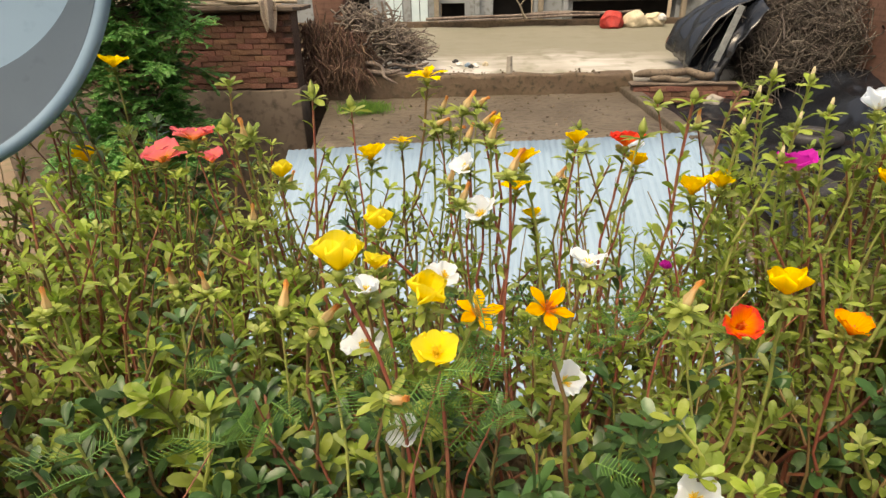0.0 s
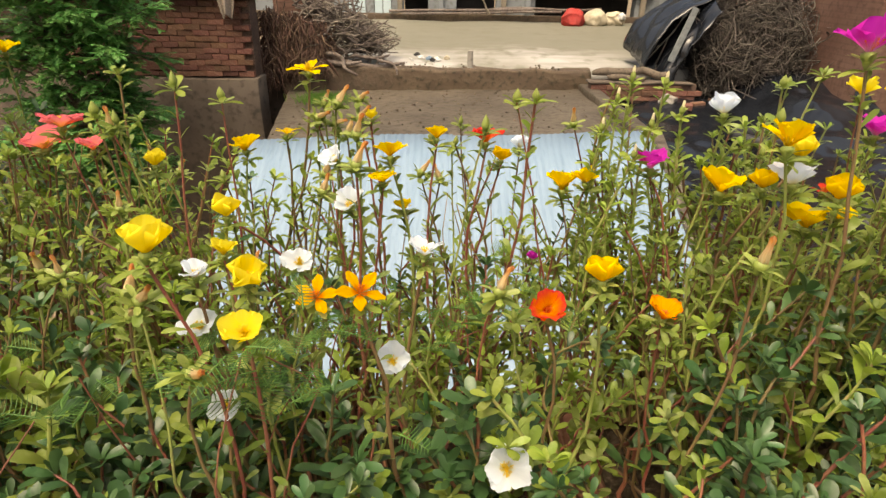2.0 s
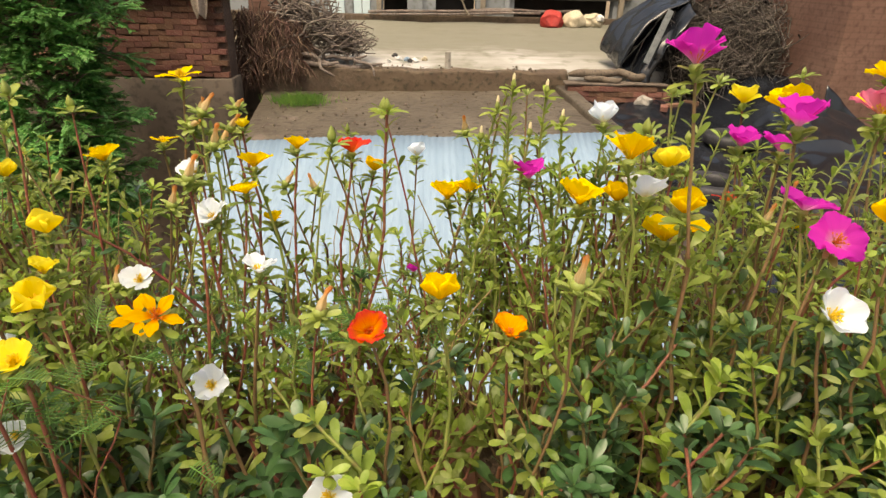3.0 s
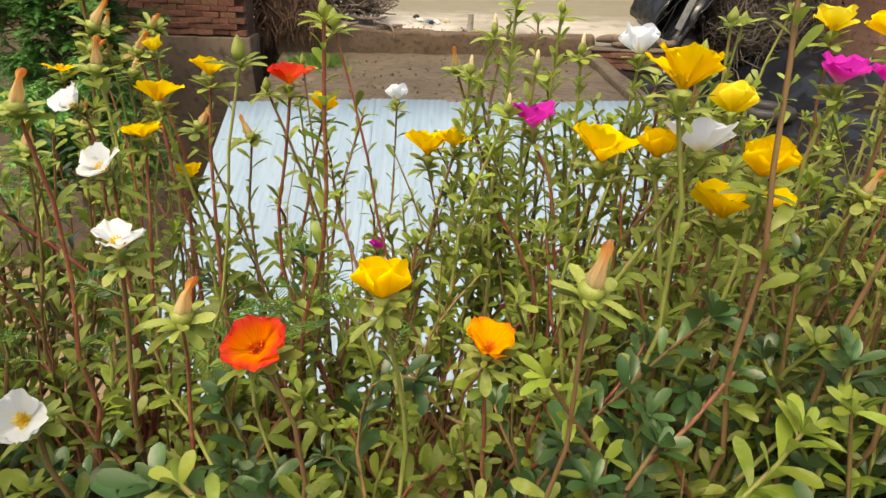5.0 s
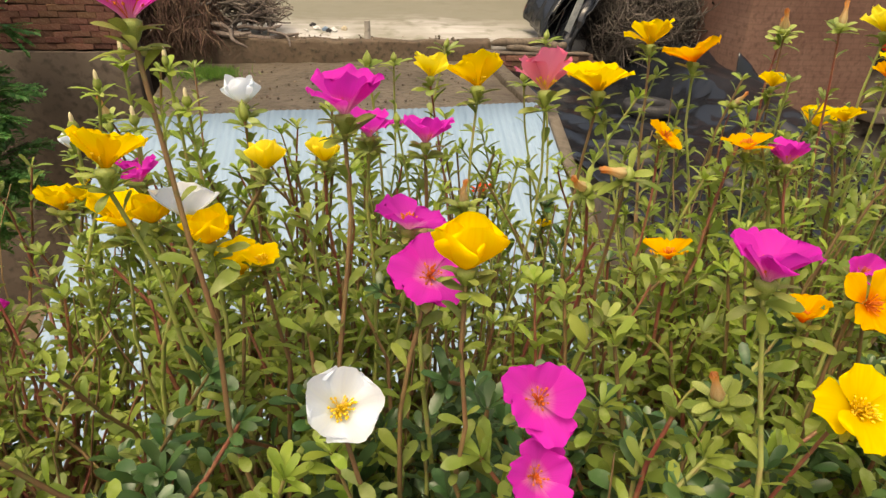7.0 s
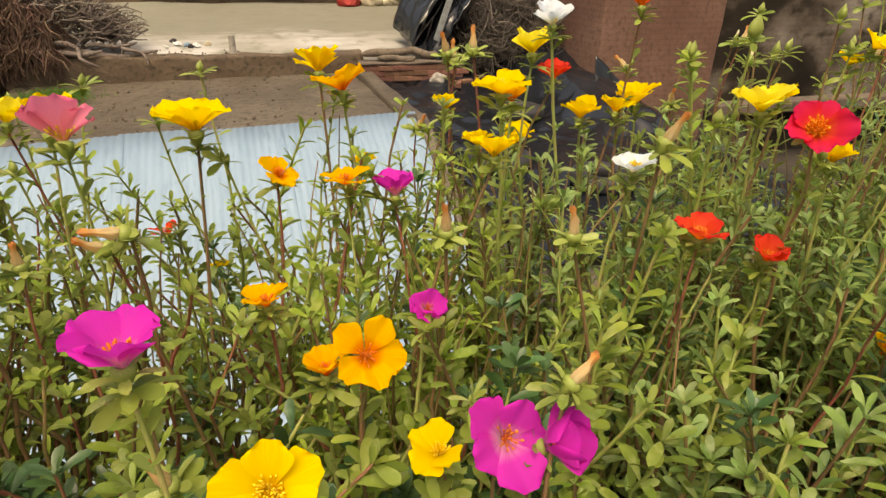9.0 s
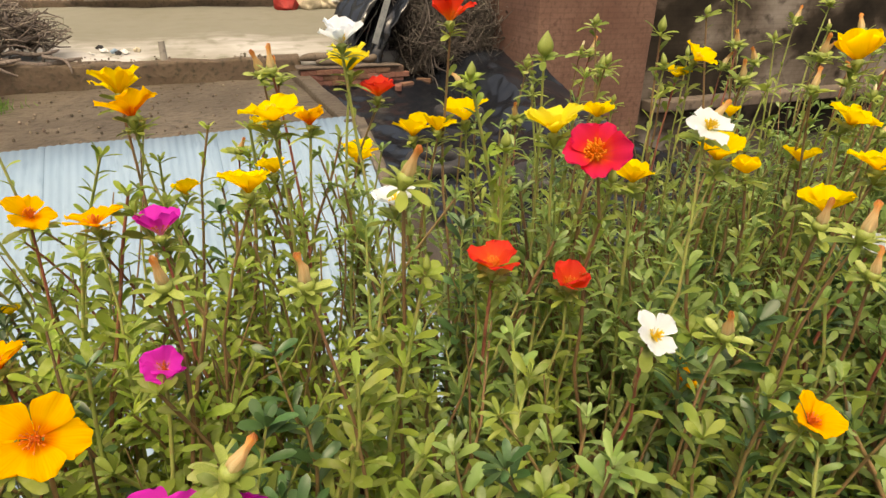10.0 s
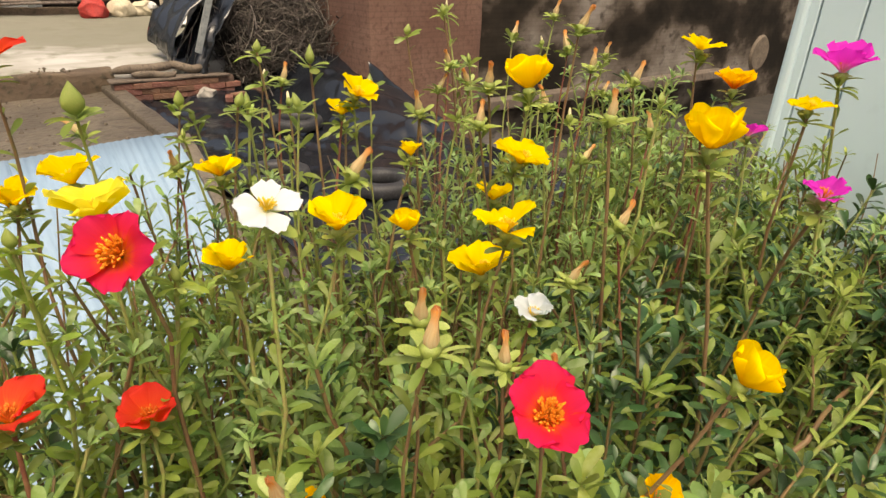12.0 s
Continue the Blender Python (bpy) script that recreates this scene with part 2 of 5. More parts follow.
M_PLASTIC = mat("black_plastic_sheet", (0.006, 0.007, 0.010), (0.012, 0.015, 0.021), (0.028, 0.034, 0.043), scale=2, fine=2.0, rough=0.20, bump=0.18, depth=0.06, spec=0.7, spot=0.62)
M_TYRE = mat("tyre_rubber", (0.012, 0.012, 0.014), (0.022, 0.022, 0.025), (0.045, 0.045, 0.05), scale=6, fine=50, rough=0.6, bump=0.3, depth=0.005)
M_TWIG = mat("dry_twigs", (0.060, 0.050, 0.043), (0.125, 0.108, 0.095), (0.03, 0.024, 0.02), scale=3, fine=25, rough=0.9, bump=0.4, depth=0.005, island=0.6)
M_LOG = mat("firewood", (0.085, 0.046, 0.033), (0.155, 0.095, 0.068), (0.045, 0.028, 0.022), scale=4, fine=35, rough=0.9, bump=0.6, depth=0.008, island=0.4)
M_LIMEWALL = mat("whitewashed_wall", (0.25, 0.275, 0.295), (0.195, 0.215, 0.23), (0.14, 0.15, 0.15), scale=1.1, fine=8, rough=0.85, bump=0.3, depth=0.01)
# Near-black: its colour puts shade into openings, heap gaps and small holes.
M_DARK = mat("shade_fill", (0.02, 0.018, 0.016), (0.035, 0.03, 0.027), scale=3, rough=0.95, bump=0)
M_BRANCH = mat("weathered_branch", (0.115, 0.092, 0.078), (0.185, 0.158, 0.138), (0.05, 0.038, 0.032), scale=4, fine=35, rough=0.9, bump=0.6, depth=0.008, island=0.45)
M_TREELEAF = mat("neem_leaf", (0.085, 0.255, 0.060), (0.15, 0.36, 0.10), (0.24, 0.46, 0.17), scale=2, fine=18, rough=0.5, bump=0, transl=0.42, island=0.35)
M_BARK = mat("bark", (0.13, 0.095, 0.065), (0.20, 0.155, 0.11), (0.07, 0.05, 0.04), scale=8, fine=40, rough=0.95, bump=0.8, depth=0.01)
M_DISH = mat("grey_dish_paint", (0.150, 0.248, 0.360), (0.172, 0.275, 0.392), (0.132, 0.222, 0.325), scale=6, fine=60, rough=0.5, bump=0.08, depth=0.002, spot=0.6)
M_RUST = mat("rust", (0.30, 0.13, 0.05), (0.42, 0.22, 0.09), (0.18, 0.07, 0.03), scale=30, fine=160, rough=0.95, bump=0.5, depth=0.001)
M_ARM = mat("weathered_metal_arm", (0.50, 0.50, 0.48), (0.62, 0.62, 0.60), (0.36, 0.36, 0.35), scale=14, fine=80, rough=0.6, bump=0.2, depth=0.002)
M_ARMDARK = mat("grey_fold_plastic", (0.13, 0.145, 0.15), (0.19, 0.205, 0.21), (0.08, 0.085, 0.09), scale=8, fine=50, rough=0.7, bump=0.3, depth=0.004)
M_CABINET = mat("pale_green_metal", (0.47, 0.60, 0.655), (0.53, 0.655, 0.71), (0.40, 0.505, 0.55), scale=3, fine=22, rough=0.45, bump=0.08, depth=0.003, spot=0.62)
M_CLOTH_RED = mat("red_bag", (0.42, 0.03, 0.025), (0.34, 0.04, 0.035), (0.25, 0.02, 0.02), scale=5, fine=30, rough=0.7, bump=0.4, depth=0.01)
M_SACK = mat("pale_sack", (0.52, 0.46, 0.34), (0.44, 0.39, 0.29), (0.35, 0.3, 0.22), scale=4, fine=40, rough=0.85, bump=0.4, depth=0.01)
M_PAPER = mat("newspaper", (0.62, 0.62, 0.60), (0.5, 0.5, 0.5), (0.25, 0.25, 0.27), scale=9, fine=40, rough=0.9, bump=0.3, depth=0.004)
M_CONCRETE = mat("old_concrete", (0.25, 0.235, 0.21), (0.33, 0.31, 0.28), (0.17, 0.16, 0.145), scale=1.5, fine=14, rough=0.9, bump=0.4, depth=0.01)
M_EARTH = mat("bare_earth", (0.16, 0.115, 0.075), (0.22, 0.165, 0.11), (0.10, 0.10, 0.05), scale=0.2, fine=2, rough=0.95, bump=0.5, depth=0.05)
M_GRASS = mat("grass_blades", (0.08, 0.20, 0.025), (0.13, 0.27, 0.04), scale=4, fine=30, rough=0.6, bump=0, transl=0.2, island=0.3)
M_POLE = mat("bamboo_pole", (0.26, 0.225, 0.175), (0.19, 0.165, 0.125), (0.2, 0.16, 0.12), scale=5, fine=40, rough=0.7, bump=0.3, depth=0.004)
M_CLOTHGREY = mat("faded_cloth", (0.30, 0.25, 0.21), (0.23, 0.19, 0.16), (0.38, 0.32, 0.27), scale=5, fine=40, rough=0.95, bump=0.4, depth=0.01)
# Darker copy of the dish paint: dim reflected light put into the colour.
M_DISHBAND = mat("shaded_dish_band", (0.050, 0.082, 0.122), (0.062, 0.098, 0.143), (0.042, 0.070, 0.106), scale=6, fine=60, rough=0.5, bump=0.08, depth=0.002, spot=0.6)


def brick_courses(m, strength):
    """Adds faint brick courses to a wall's relief and colour."""
    nt, L = m.node_tree, m.node_tree.links.new
    p = nt.nodes["Principled BSDF"]
    co = nt.nodes.new("ShaderNodeTexCoord")
    mp = nt.nodes.new("ShaderNodeMapping")
    mp.inputs["Rotation"].default_value = (radians(-90), 0, 0)
    bt = nt.nodes.new("ShaderNodeTexBrick")
    bt.inputs["Scale"].default_value = 1.0
    bt.inputs["Brick Width"].default_value, bt.inputs["Row Height"].default_value, bt.inputs["Mortar Size"].default_value = 0.24, 0.082, 0.012
    bt.inputs["Color1"].default_value, bt.inputs["Color2"].default_value, bt.inputs["Mortar"].default_value = (1, 1, 1, 1), (0.8, 0.78, 0.76, 1), (0.62, 0.6, 0.58, 1)
    L(co.outputs["Object"], mp.inputs[0]), L(mp.outputs[0], bt.inputs[0])
    mx = nt.nodes.new("ShaderNodeMix")
    mx.data_type, mx.blend_type = "RGBA", "MULTIPLY"
    mx.inputs[0].default_value = strength
    L(p.inputs["Base Color"].links[0].from_socket, mx.inputs[6]), L(bt.outputs[0], mx.inputs[7])
    L(mx.outputs[2], p.inputs["Base Color"])


brick_courses(M_REDWALL, 0.4)
brick_courses(M_MOSSWALL, 0.3)

M_SACKDARK = mat("dusty_sack", (0.10, 0.078, 0.058), (0.165, 0.13, 0.10), (0.06, 0.048, 0.038), scale=4, fine=30, rough=0.9, bump=0.5, depth=0.012)

M_CRUMB = mat("mud_crumbs", (0.09, 0.068, 0.05), (0.15, 0.125, 0.098), (0.06, 0.05, 0.04), scale=6, fine=40, rough=0.9, bump=0.3, depth=0.005, island=0.5)

# ---- building helpers ----
rng = np.random.default_rng(7)
R = random.Random(11)


def quads(name, V, F, material, smooth=True, uv=None):
    """A mesh from arrays of corners and four-sided faces."""
    V, F = np.asarray(V, np.float32), np.asarray(F, np.int32)
    me = bpy.data.meshes.new(name)
    me.vertices.add(len(V))
    me.vertices.foreach_set("co", V.ravel())
    me.loops.add(F.size)
    me.loops.foreach_set("vertex_index", F.ravel())
    me.polygons.add(len(F))
    me.polygons.foreach_set("loop_start", np.arange(0, F.size, F.shape[1], dtype=np.int32))
    me.polygons.foreach_set("use_smooth", np.full(len(F), smooth))
    if uv is not None:
        me.uv_layers.new(name="UVMap").data.foreach_set("uv", np.asarray(uv, np.float32)[F.ravel()].ravel())
    me.materials.append(material)
    me.update(calc_edges=True)
    me.validate()
    return me


def from_bm(name, bm, material, smooth=False):
    me = bpy.data.meshes.new(name)
    bm.normal_update()
    bm.to_mesh(me)
    bm.free()
    me.materials.append(material)
    me.polygons.foreach_set("use_smooth", np.full(len(me.polygons), smooth))
    return me


def thing(name, loc, label, category, group="", kind=""):
    ob = new(name)
    ob.empty_display_size = 0.05
    ob.location = loc
    return tagged(ob, label, category, group, kind)


def part(name, me, parent, m=None, label=""):
    ob = new(name, me)
    ob.parent = parent
    if m is not None:
        ob.matrix_basis = m
    return tagged(ob, label) if label else ob


def solo(name, me, label, category, loc=(0, 0, 0), group="", kind=""):
    ob = new(name, me)
    ob.location = loc
    return tagged(ob, label, category, group, kind)


def boxmesh(name, x0, x1, y0, y1, z0, z1, material, bevel=0.0, cuts=0, rough=0.0):
    bm = bmesh.new()
    bmesh.ops.create_cube(bm, size=1.0)
    for v in bm.verts:
        v.co = Vector((x0 + (v.co.x + 0.5) * (x1 - x0), y0 + (v.co.y + 0.5) * (y1 - y0), z0 + (v.co.z + 0.5) * (z1 - z0)))
    if bevel:
        bmesh.ops.bevel(bm, geom=bm.edges[:], offset=bevel, segments=2, affect="EDGES", profile=0.5)
    if cuts:
        bmesh.ops.subdivide_edges(bm, edges=bm.edges[:], cuts=cuts, use_grid_fill=True)
    if rough:
        for v in bm.verts:
            v.co += noise.noise_vector(v.co * 2.3) * rough
    return from_bm(name, bm, material, bool(rough))


def grid(name, x0, x1, y0, y1, nx, ny, height, material, thick=0.0, smooth=True):
    """A sheet over a rectangle whose height is a function of x and y, with a thickness and sides."""
    xs, ys = np.linspace(x0, x1, nx), np.linspace(y0, y1, ny)
    X, Y = np.meshgrid(xs, ys)
    Z = height(X, Y)
    top = np.stack([X, Y, Z], -1).reshape(-1, 3)
    i = np.arange((ny - 1) * nx).reshape(ny - 1, nx)[:, :-1].ravel()
    F = np.stack([i, i + 1, i + nx + 1, i + nx], -1)
    if not thick:
        return quads(name, top, F, material, smooth)
    n = len(top)
    V = np.concatenate([top, top - [0, 0, thick]])
    F2 = F[:, ::-1] + n
    rim = np.concatenate([np.arange(nx), np.arange(1, ny) * nx + nx - 1, (ny - 1) * nx + np.arange(nx - 2, -1, -1), np.arange(ny - 2, 0, -1) * nx])
    r2 = np.roll(rim, -1)
    S = np.stack([rim, rim + n, r2 + n, r2], -1)
    return quads(name, V, np.concatenate([F, F2, S]), material, smooth)


def tube_arrays(pts, radii, sides=6):
    """Corners and faces of a tapered tube along a line of points."""
    P = np.asarray(pts, float)
    d = np.gradient(P, axis=0)
    d /= np.linalg.norm(d, axis=1)[:, None] + 1e-9
    ref = np.array([0.31, 0.95, 0.05]) if abs(d[0][2]) > 0.6 else np.array([0.05, 0.1, 1.0])
    a = np.cross(d, ref)
    a /= np.linalg.norm(a, axis=1)[:, None] + 1e-9
    b = np.cross(d, a)
    th = np.linspace(0, 2 * np.pi, sides, endpoint=False)
    ring = np.cos(th)[None, :, None] * a[:, None] + np.sin(th)[None, :, None] * b[:, None]
    V = (P[:, None] + ring * np.asarray(radii)[:, None, None]).reshape(-1, 3)
    k = np.arange(len(P) - 1)[:, None] * sides
    j = np.arange(sides)[None]
    F = np.stack([k + j, k + (j + 1) % sides, k + sides + (j + 1) % sides, k + sides + j], -1).reshape(-1, 4)
    return V, F


def join(parts):
    Vs, Fs, n = [], [], 0
    for V, F in parts:
        Vs.append(V)
        Fs.append(F + n)
        n += len(V)
    return np.concatenate(Vs), np.concatenate(Fs)


def wiggle(a, b, n, amount, seed_rng=rng):
    """A bent line from a to b."""
    a, b = np.asarray(a, float), np.asarray(b, float)
    s = np.linspace(0, 1, n)[:, None]
    bend = seed_rng.normal(size=(3, 3)) * amount
    return a + (b - a) * s + np.sin(np.pi * s) * bend[0] + np.sin(2 * np.pi * s) * bend[1] * 0.6 + np.sin(3 * np.pi * s) * bend[2] * 0.35


# ---- the setting: the roof that the plants stand on ----
deck = solo("floor", boxmesh("floor", -3.49, 4.49, -4.19, 0.69, -0.25, 0.0, M_CONCRETE), "old grey concrete roof deck behind the parapet", "floor", kind="structure")
solo("wall_parapet", boxmesh("wall_parapet", -3.48, 1.92, 0.24, 0.60, 0.0, 0.80, M_CONCRETE, 0.01, 3, 0.004), "old grey concrete roof parapet under the planters", "parapet", kind="structure")
solo("wall_parapet_end", boxmesh("wall_parapet_end", 2.62, 4.48, 0.24, 0.60, 0.0, 0.80, M_CONCRETE, 0.01, 3, 0.004), "old grey concrete roof parapet past the cabinet", "parapet", kind="structure")
solo("wall_south", boxmesh("wall_south", -3.5, 4.5, -4.4, -4.2, -0.25, 2.8, M_LIMEWALL), "whitewashed house wall behind the roof deck", "wall", kind="structure")
solo("wall_house", boxmesh("wall_house", -3.5, 4.5, 0.45, 0.70, -4.2, -0.25, M_PLASTER), "plastered outer wall of the house below the roof", "wall", kind="structure")
solo("ground", grid("ground", -400, 400, -400, 400, 60, 60, lambda x, y: -4.2 + 0 * x, M_EARTH), "bare brown earth between the houses", "ground", kind="structure")

# ---- corrugated tin roof, sloping down towards the house ----
TIN_TOP, TIN_SLOPE = (6.95, -0.322), 0.45


def tin_z(y):
    return TIN_TOP[1] - TIN_SLOPE * (TIN_TOP[0] - y)


tin = thing("tin_roof", (0.4, 6.95, -0.4), "pale bluish corrugated tin roof sloping below the plants", "roof", kind="structure")
for k in range(6):
    x0 = -2.06 + 0.80 * k
    w = 0.86 if k < 5 else 0.80
    lift = 0.004 * (k % 2)
    yend = 6.95 + R.uniform(-0.03, 0.03)
    me = grid("sheet", x0, x0 + w, 1.05, yend, 78, 14,
              lambda X, Y, lift=lift: tin_z(Y) + 0.0038 * np.sin(2 * np.pi * X / 0.076) + lift + 0.01 * np.sin(X * 2.1 + Y * 1.3) + 0.03 * X, M_TIN, 0.0015)
    ob = part("sheet", me, tin)
    ob.matrix_parent_inverse = Matrix.Translation((-0.4, -6.95, 0.4))
# purlins under the sheets
for k in range(4):
    y = 1.6 + 1.6 * k
    ob = part("purlin", boxmesh("purlin", -2.0, 2.7, y - 0.04, y + 0.04, tin_z(y) - 0.16, tin_z(y) - 0.08, M_POLE), tin)
    ob.matrix_parent_inverse = Matrix.Translation((-0.4, -6.95, 0.4))
solo("wall_shed", boxmesh("wall_shed", -2.0, 2.7, 6.6, 6.72, -4.2, -0.62, M_PLASTER), "plastered shed wall under the tin roof", "wall", kind="structure")

# ---- mud roof, kerb and sandy terrace ----


def lumps(X, Y, f, s=0.0):
    return np.vectorize(lambda a, b: noise.noise(Vector((a * f, b * f, s))))(X, Y)


def left_edge(Y):
    return -1.72 - 0.13 * (Y - 6.3)


slab_me = grid("slab", 0, 1, 6.84, 10.35, 50, 42, lambda X, Y: -0.36 + 0.0 * X, M_MUD, 0.0)
co = np.empty(len(slab_me.vertices) * 3, np.float32)
slab_me.vertices.foreach_get("co", co)
co = co.reshape(-1, 3)
lx = left_edge(co[:, 1])
co[:, 0] = lx + co[:, 0] * (2.72 - lx)
co[:, 2] = -0.385 + 0.03 * lumps(co[:, 0], co[:, 1], 1.1) + 0.015 * lumps(co[:, 0], co[:, 1], 4.0, 3.0) + 0.02 * (co[:, 0] - 0.5)
slab_me.vertices.foreach_set("co", co.ravel())
solo("mud_roof", slab_me, "wet brown mud-plastered flat roof", "roof", kind="structure")
solo("wall_mud_house", boxmesh("wall_mud_house", -1.72, 2.66, 6.90, 10.3, -4.2, -0.43, M_PLASTER), "mud-plastered wall carrying the flat roof", "wall", kind="structure")
solo("kerb", boxmesh("kerb", -2.3, 2.82, 10.2, 10.52, -0.60, -0.045, M_MUDDARK, 0.03, 15, 0.05), "dark damp mud kerb at the edge of the sandy terrace", "kerb", kind="structure")
verge = boxmesh("verge", 2.72, 2.86, 1.2, 6.86, -0.10, 0.06, M_MUD, 0.02, 9, 0.02)
for v in verge.vertices:
    v.co.z += tin_z(v.co.y) + 0.08
solo("verge", verge, "rough brown mud verge along the edge of the tin roof", "kerb", kind="structure")
solo("kerb_side", boxmesh("kerb_side", 2.60, 2.84, 6.84, 10.25, -0.62, -0.25, M_MUD, 0.03, 7, 0.03), "low brown mud kerb beside the tarpaulin", "kerb", kind="structure")


def terr(X, Y):
    return -0.055 + 0.062 * (Y - 10.5) + 0.02 * lumps(X, Y, 0.9, 5.0) + 0.012 * lumps(X, Y, 3.2, 9.0)


terr_me = grid("terrace", -3.2, 6.1, 10.5, 15.9, 140, 60, terr, M_SAND, 0.25)
co = np.empty(len(terr_me.vertices) * 3, np.float32)
terr_me.vertices.foreach_get("co", co)
co = co.reshape(-1, 3)
near_lip = np.clip(1.0 - (co[:, 1] - 10.5) / 0.6, 0, 1)
co[:, 1] += near_lip * (0.11 * lumps(co[:, 0], 0 * co[:, 0], 1.3, 2.0) + 0.06 * lumps(co[:, 0], 0 * co[:, 0], 4.5, 8.0) - 0.05)
terr_me.vertices.foreach_set("co", co.ravel())
solo("terrace", terr_me, "pale sandy terrace with faint tracks", "terrace", kind="structure")
solo("wall_terrace", boxmesh("wall_terrace", -3.2, 6.5, 10.55, 15.8, -4.2, -0.33, M_PLASTER), "plastered wall carrying the sandy terrace", "wall", kind="structure")

# stub of a post at the terrace's edge
bm = bmesh.new()
bmesh.ops.create_cone(bm, cap_ends=True, segments=10, radius1=0.055, radius2=0.048, depth=0.30)
for v in bm.verts:
    v.co += noise.noise_vector(v.co * 6) * 0.008
solo("post_stub", from_bm("post_stub", bm, M_CONCRETE), "short grey post stub at the kerb", "post", (0.79, 10.36, 0.08))

# pebbles and crumbs on the mud roof and along the kerb
crumbs = []
for k in range(420):
    if k < 260:
        x, y = rng.uniform(-1.9, 2.5), rng.uniform(7.0, 10.1)
        z, r = -0.385 + 0.02 * (x - 0.5), rng.uniform(0.006, 0.022)
    else:
        x, y = rng.uniform(-1.6, 2.7), rng.normal(10.42, 0.16)
        if noise.noise(Vector((x * 2.2, 0, 5))) < 0.0:
            continue
        z, r = (-0.05 if 10.2 < y < 10.55 else -0.39 if y < 10.2 else -0.04), rng.uniform(0.006, 0.024)
    s = rng.uniform(0.6, 1.2, 3) * r
    crumbs.append(tube_arrays([(x, y, z), (x, y, z + s[2] * 0.5), (x, y, z + s[2] * 1.2), (x, y, z + s[2] * 1.5)], [s[0] * 0.9, s[0] * 1.15, s[0] * 0.8, s[0] * 0.1], 6))
V, F = join(crumbs)
solo("pebbles", quads("pebbles", V, F, M_CRUMB, False), "scattered pebbles and mud crumbs on the flat roof", "pebbles", kind="stuff")

# ---- grass tuft on the mud roof ----
gp = []
for k in range(900):
    x, y = rng.normal(-1.46, 0.17), rng.normal(9.15, 0.13)
    h = rng.uniform(0.05, 0.14)
    base = np.array([x, y, -0.385])
    tip = base + [rng.normal(0, 0.04), rng.normal(0, 0.04), h]
    gp.append(tube_arrays(wiggle(base, tip, 3, 0.01), [0.005, 0.004, 0.0008], 3))
V, F = join(gp)
solo("grass_tuft", quads("grass_tuft", V, F, M_GRASS), "small bright green grass tuft on the mud roof", "grass", kind="stuff")

# ---- firewood heap beside the terrace ----
heap = []
for k in range(1500):
    u = rng.uniform(0, 1)
    x = -2.62 + 1.05 * u
    top = 0.88 - 0.30 * u ** 2 + 0.10 * noise.noise(Vector((x * 5, 0, 1)))
    foot = -0.22 + 0.26 * min(1.0, u * 1.7) + 0.12 * noise.noise(Vector((x * 7, 2, 4)))
    z = foot + rng.uniform(0, 1) * (top - foot)
    h = rng.uniform(0.16, 0.42)
    a = np.array([x, 10.30 + rng.normal(0, 0.10) - 0.10 * (z < 0.3), z])
    r = rng.uniform(0.005, 0.016)
    heap.append(tube_arrays(wiggle(a, a + [rng.normal(0.02, 0.13), rng.normal(0.0, 0.07), -h], 4, 0.022), np.linspace(r, r * 0.5, 4), 4))
for k in range(160):
    u = rng.uniform(0, 1)
    c = np.array([-2.55 + 1.0 * u, 10.5 + rng.normal(0, 0.12), -0.25 + rng.uniform(0, 1) * (1.05 - 0.3 * u)])
    ang, L = rng.uniform(0.3, 2.6), rng.uniform(0.3, 0.7)
    d = np.array([np.cos(ang), rng.normal(0, 0.3), np.sin(ang)]) * L / 2
    r = rng.uniform(0.010, 0.024)
    heap.append(tube_arrays(wiggle(c - d, c + d, 6, 0.05), np.linspace(r, r * 0.5, 6), 5))
V, F = join(heap)
solo("firewood_heap", quads("firewood_heap", V, F, M_LOG), "shaggy heap of dry brown stalks and firewood", "firewood", kind="stuff")
heap = []
for k in range(300):
    u = rng.uniform(0, 1) ** 1.2
    c = np.array([-1.95 + 1.25 * u, 10.75 + rng.normal(0, 0.25), 0.0])
    top = 1.02 - 0.62 * u ** 1.5
    c[2] = 0.0 + rng.uniform(0, 1) ** 0.6 * top
    ang, L = rng.normal(0.15, 0.55), rng.uniform(0.25, 0.80)
    d = np.array([np.cos(ang), rng.normal(0, 0.4), np.sin(ang)]) * L / 2
    r = rng.uniform(0.007, 0.026)
    line = wiggle(c - d, c + d, 7, 0.055)
    heap.append(tube_arrays(line, np.linspace(r, r * 0.4, 7), 5))
    if k % 3 == 0:
        q = line[int(rng.integers(2, 5))]
        heap.append(tube_arrays(wiggle(q, q + [rng.normal(0.05, 0.13), rng.normal(0, 0.1), rng.normal(0.08, 0.10)], 4, 0.02), np.linspace(r * 0.55, r * 0.2, 4), 4))
V, F = join(heap)
solo("branch_heap", quads("branch_heap", V, F, M_BRANCH), "heap of crooked dry grey branches beside the terrace", "brushwood", kind="stuff")
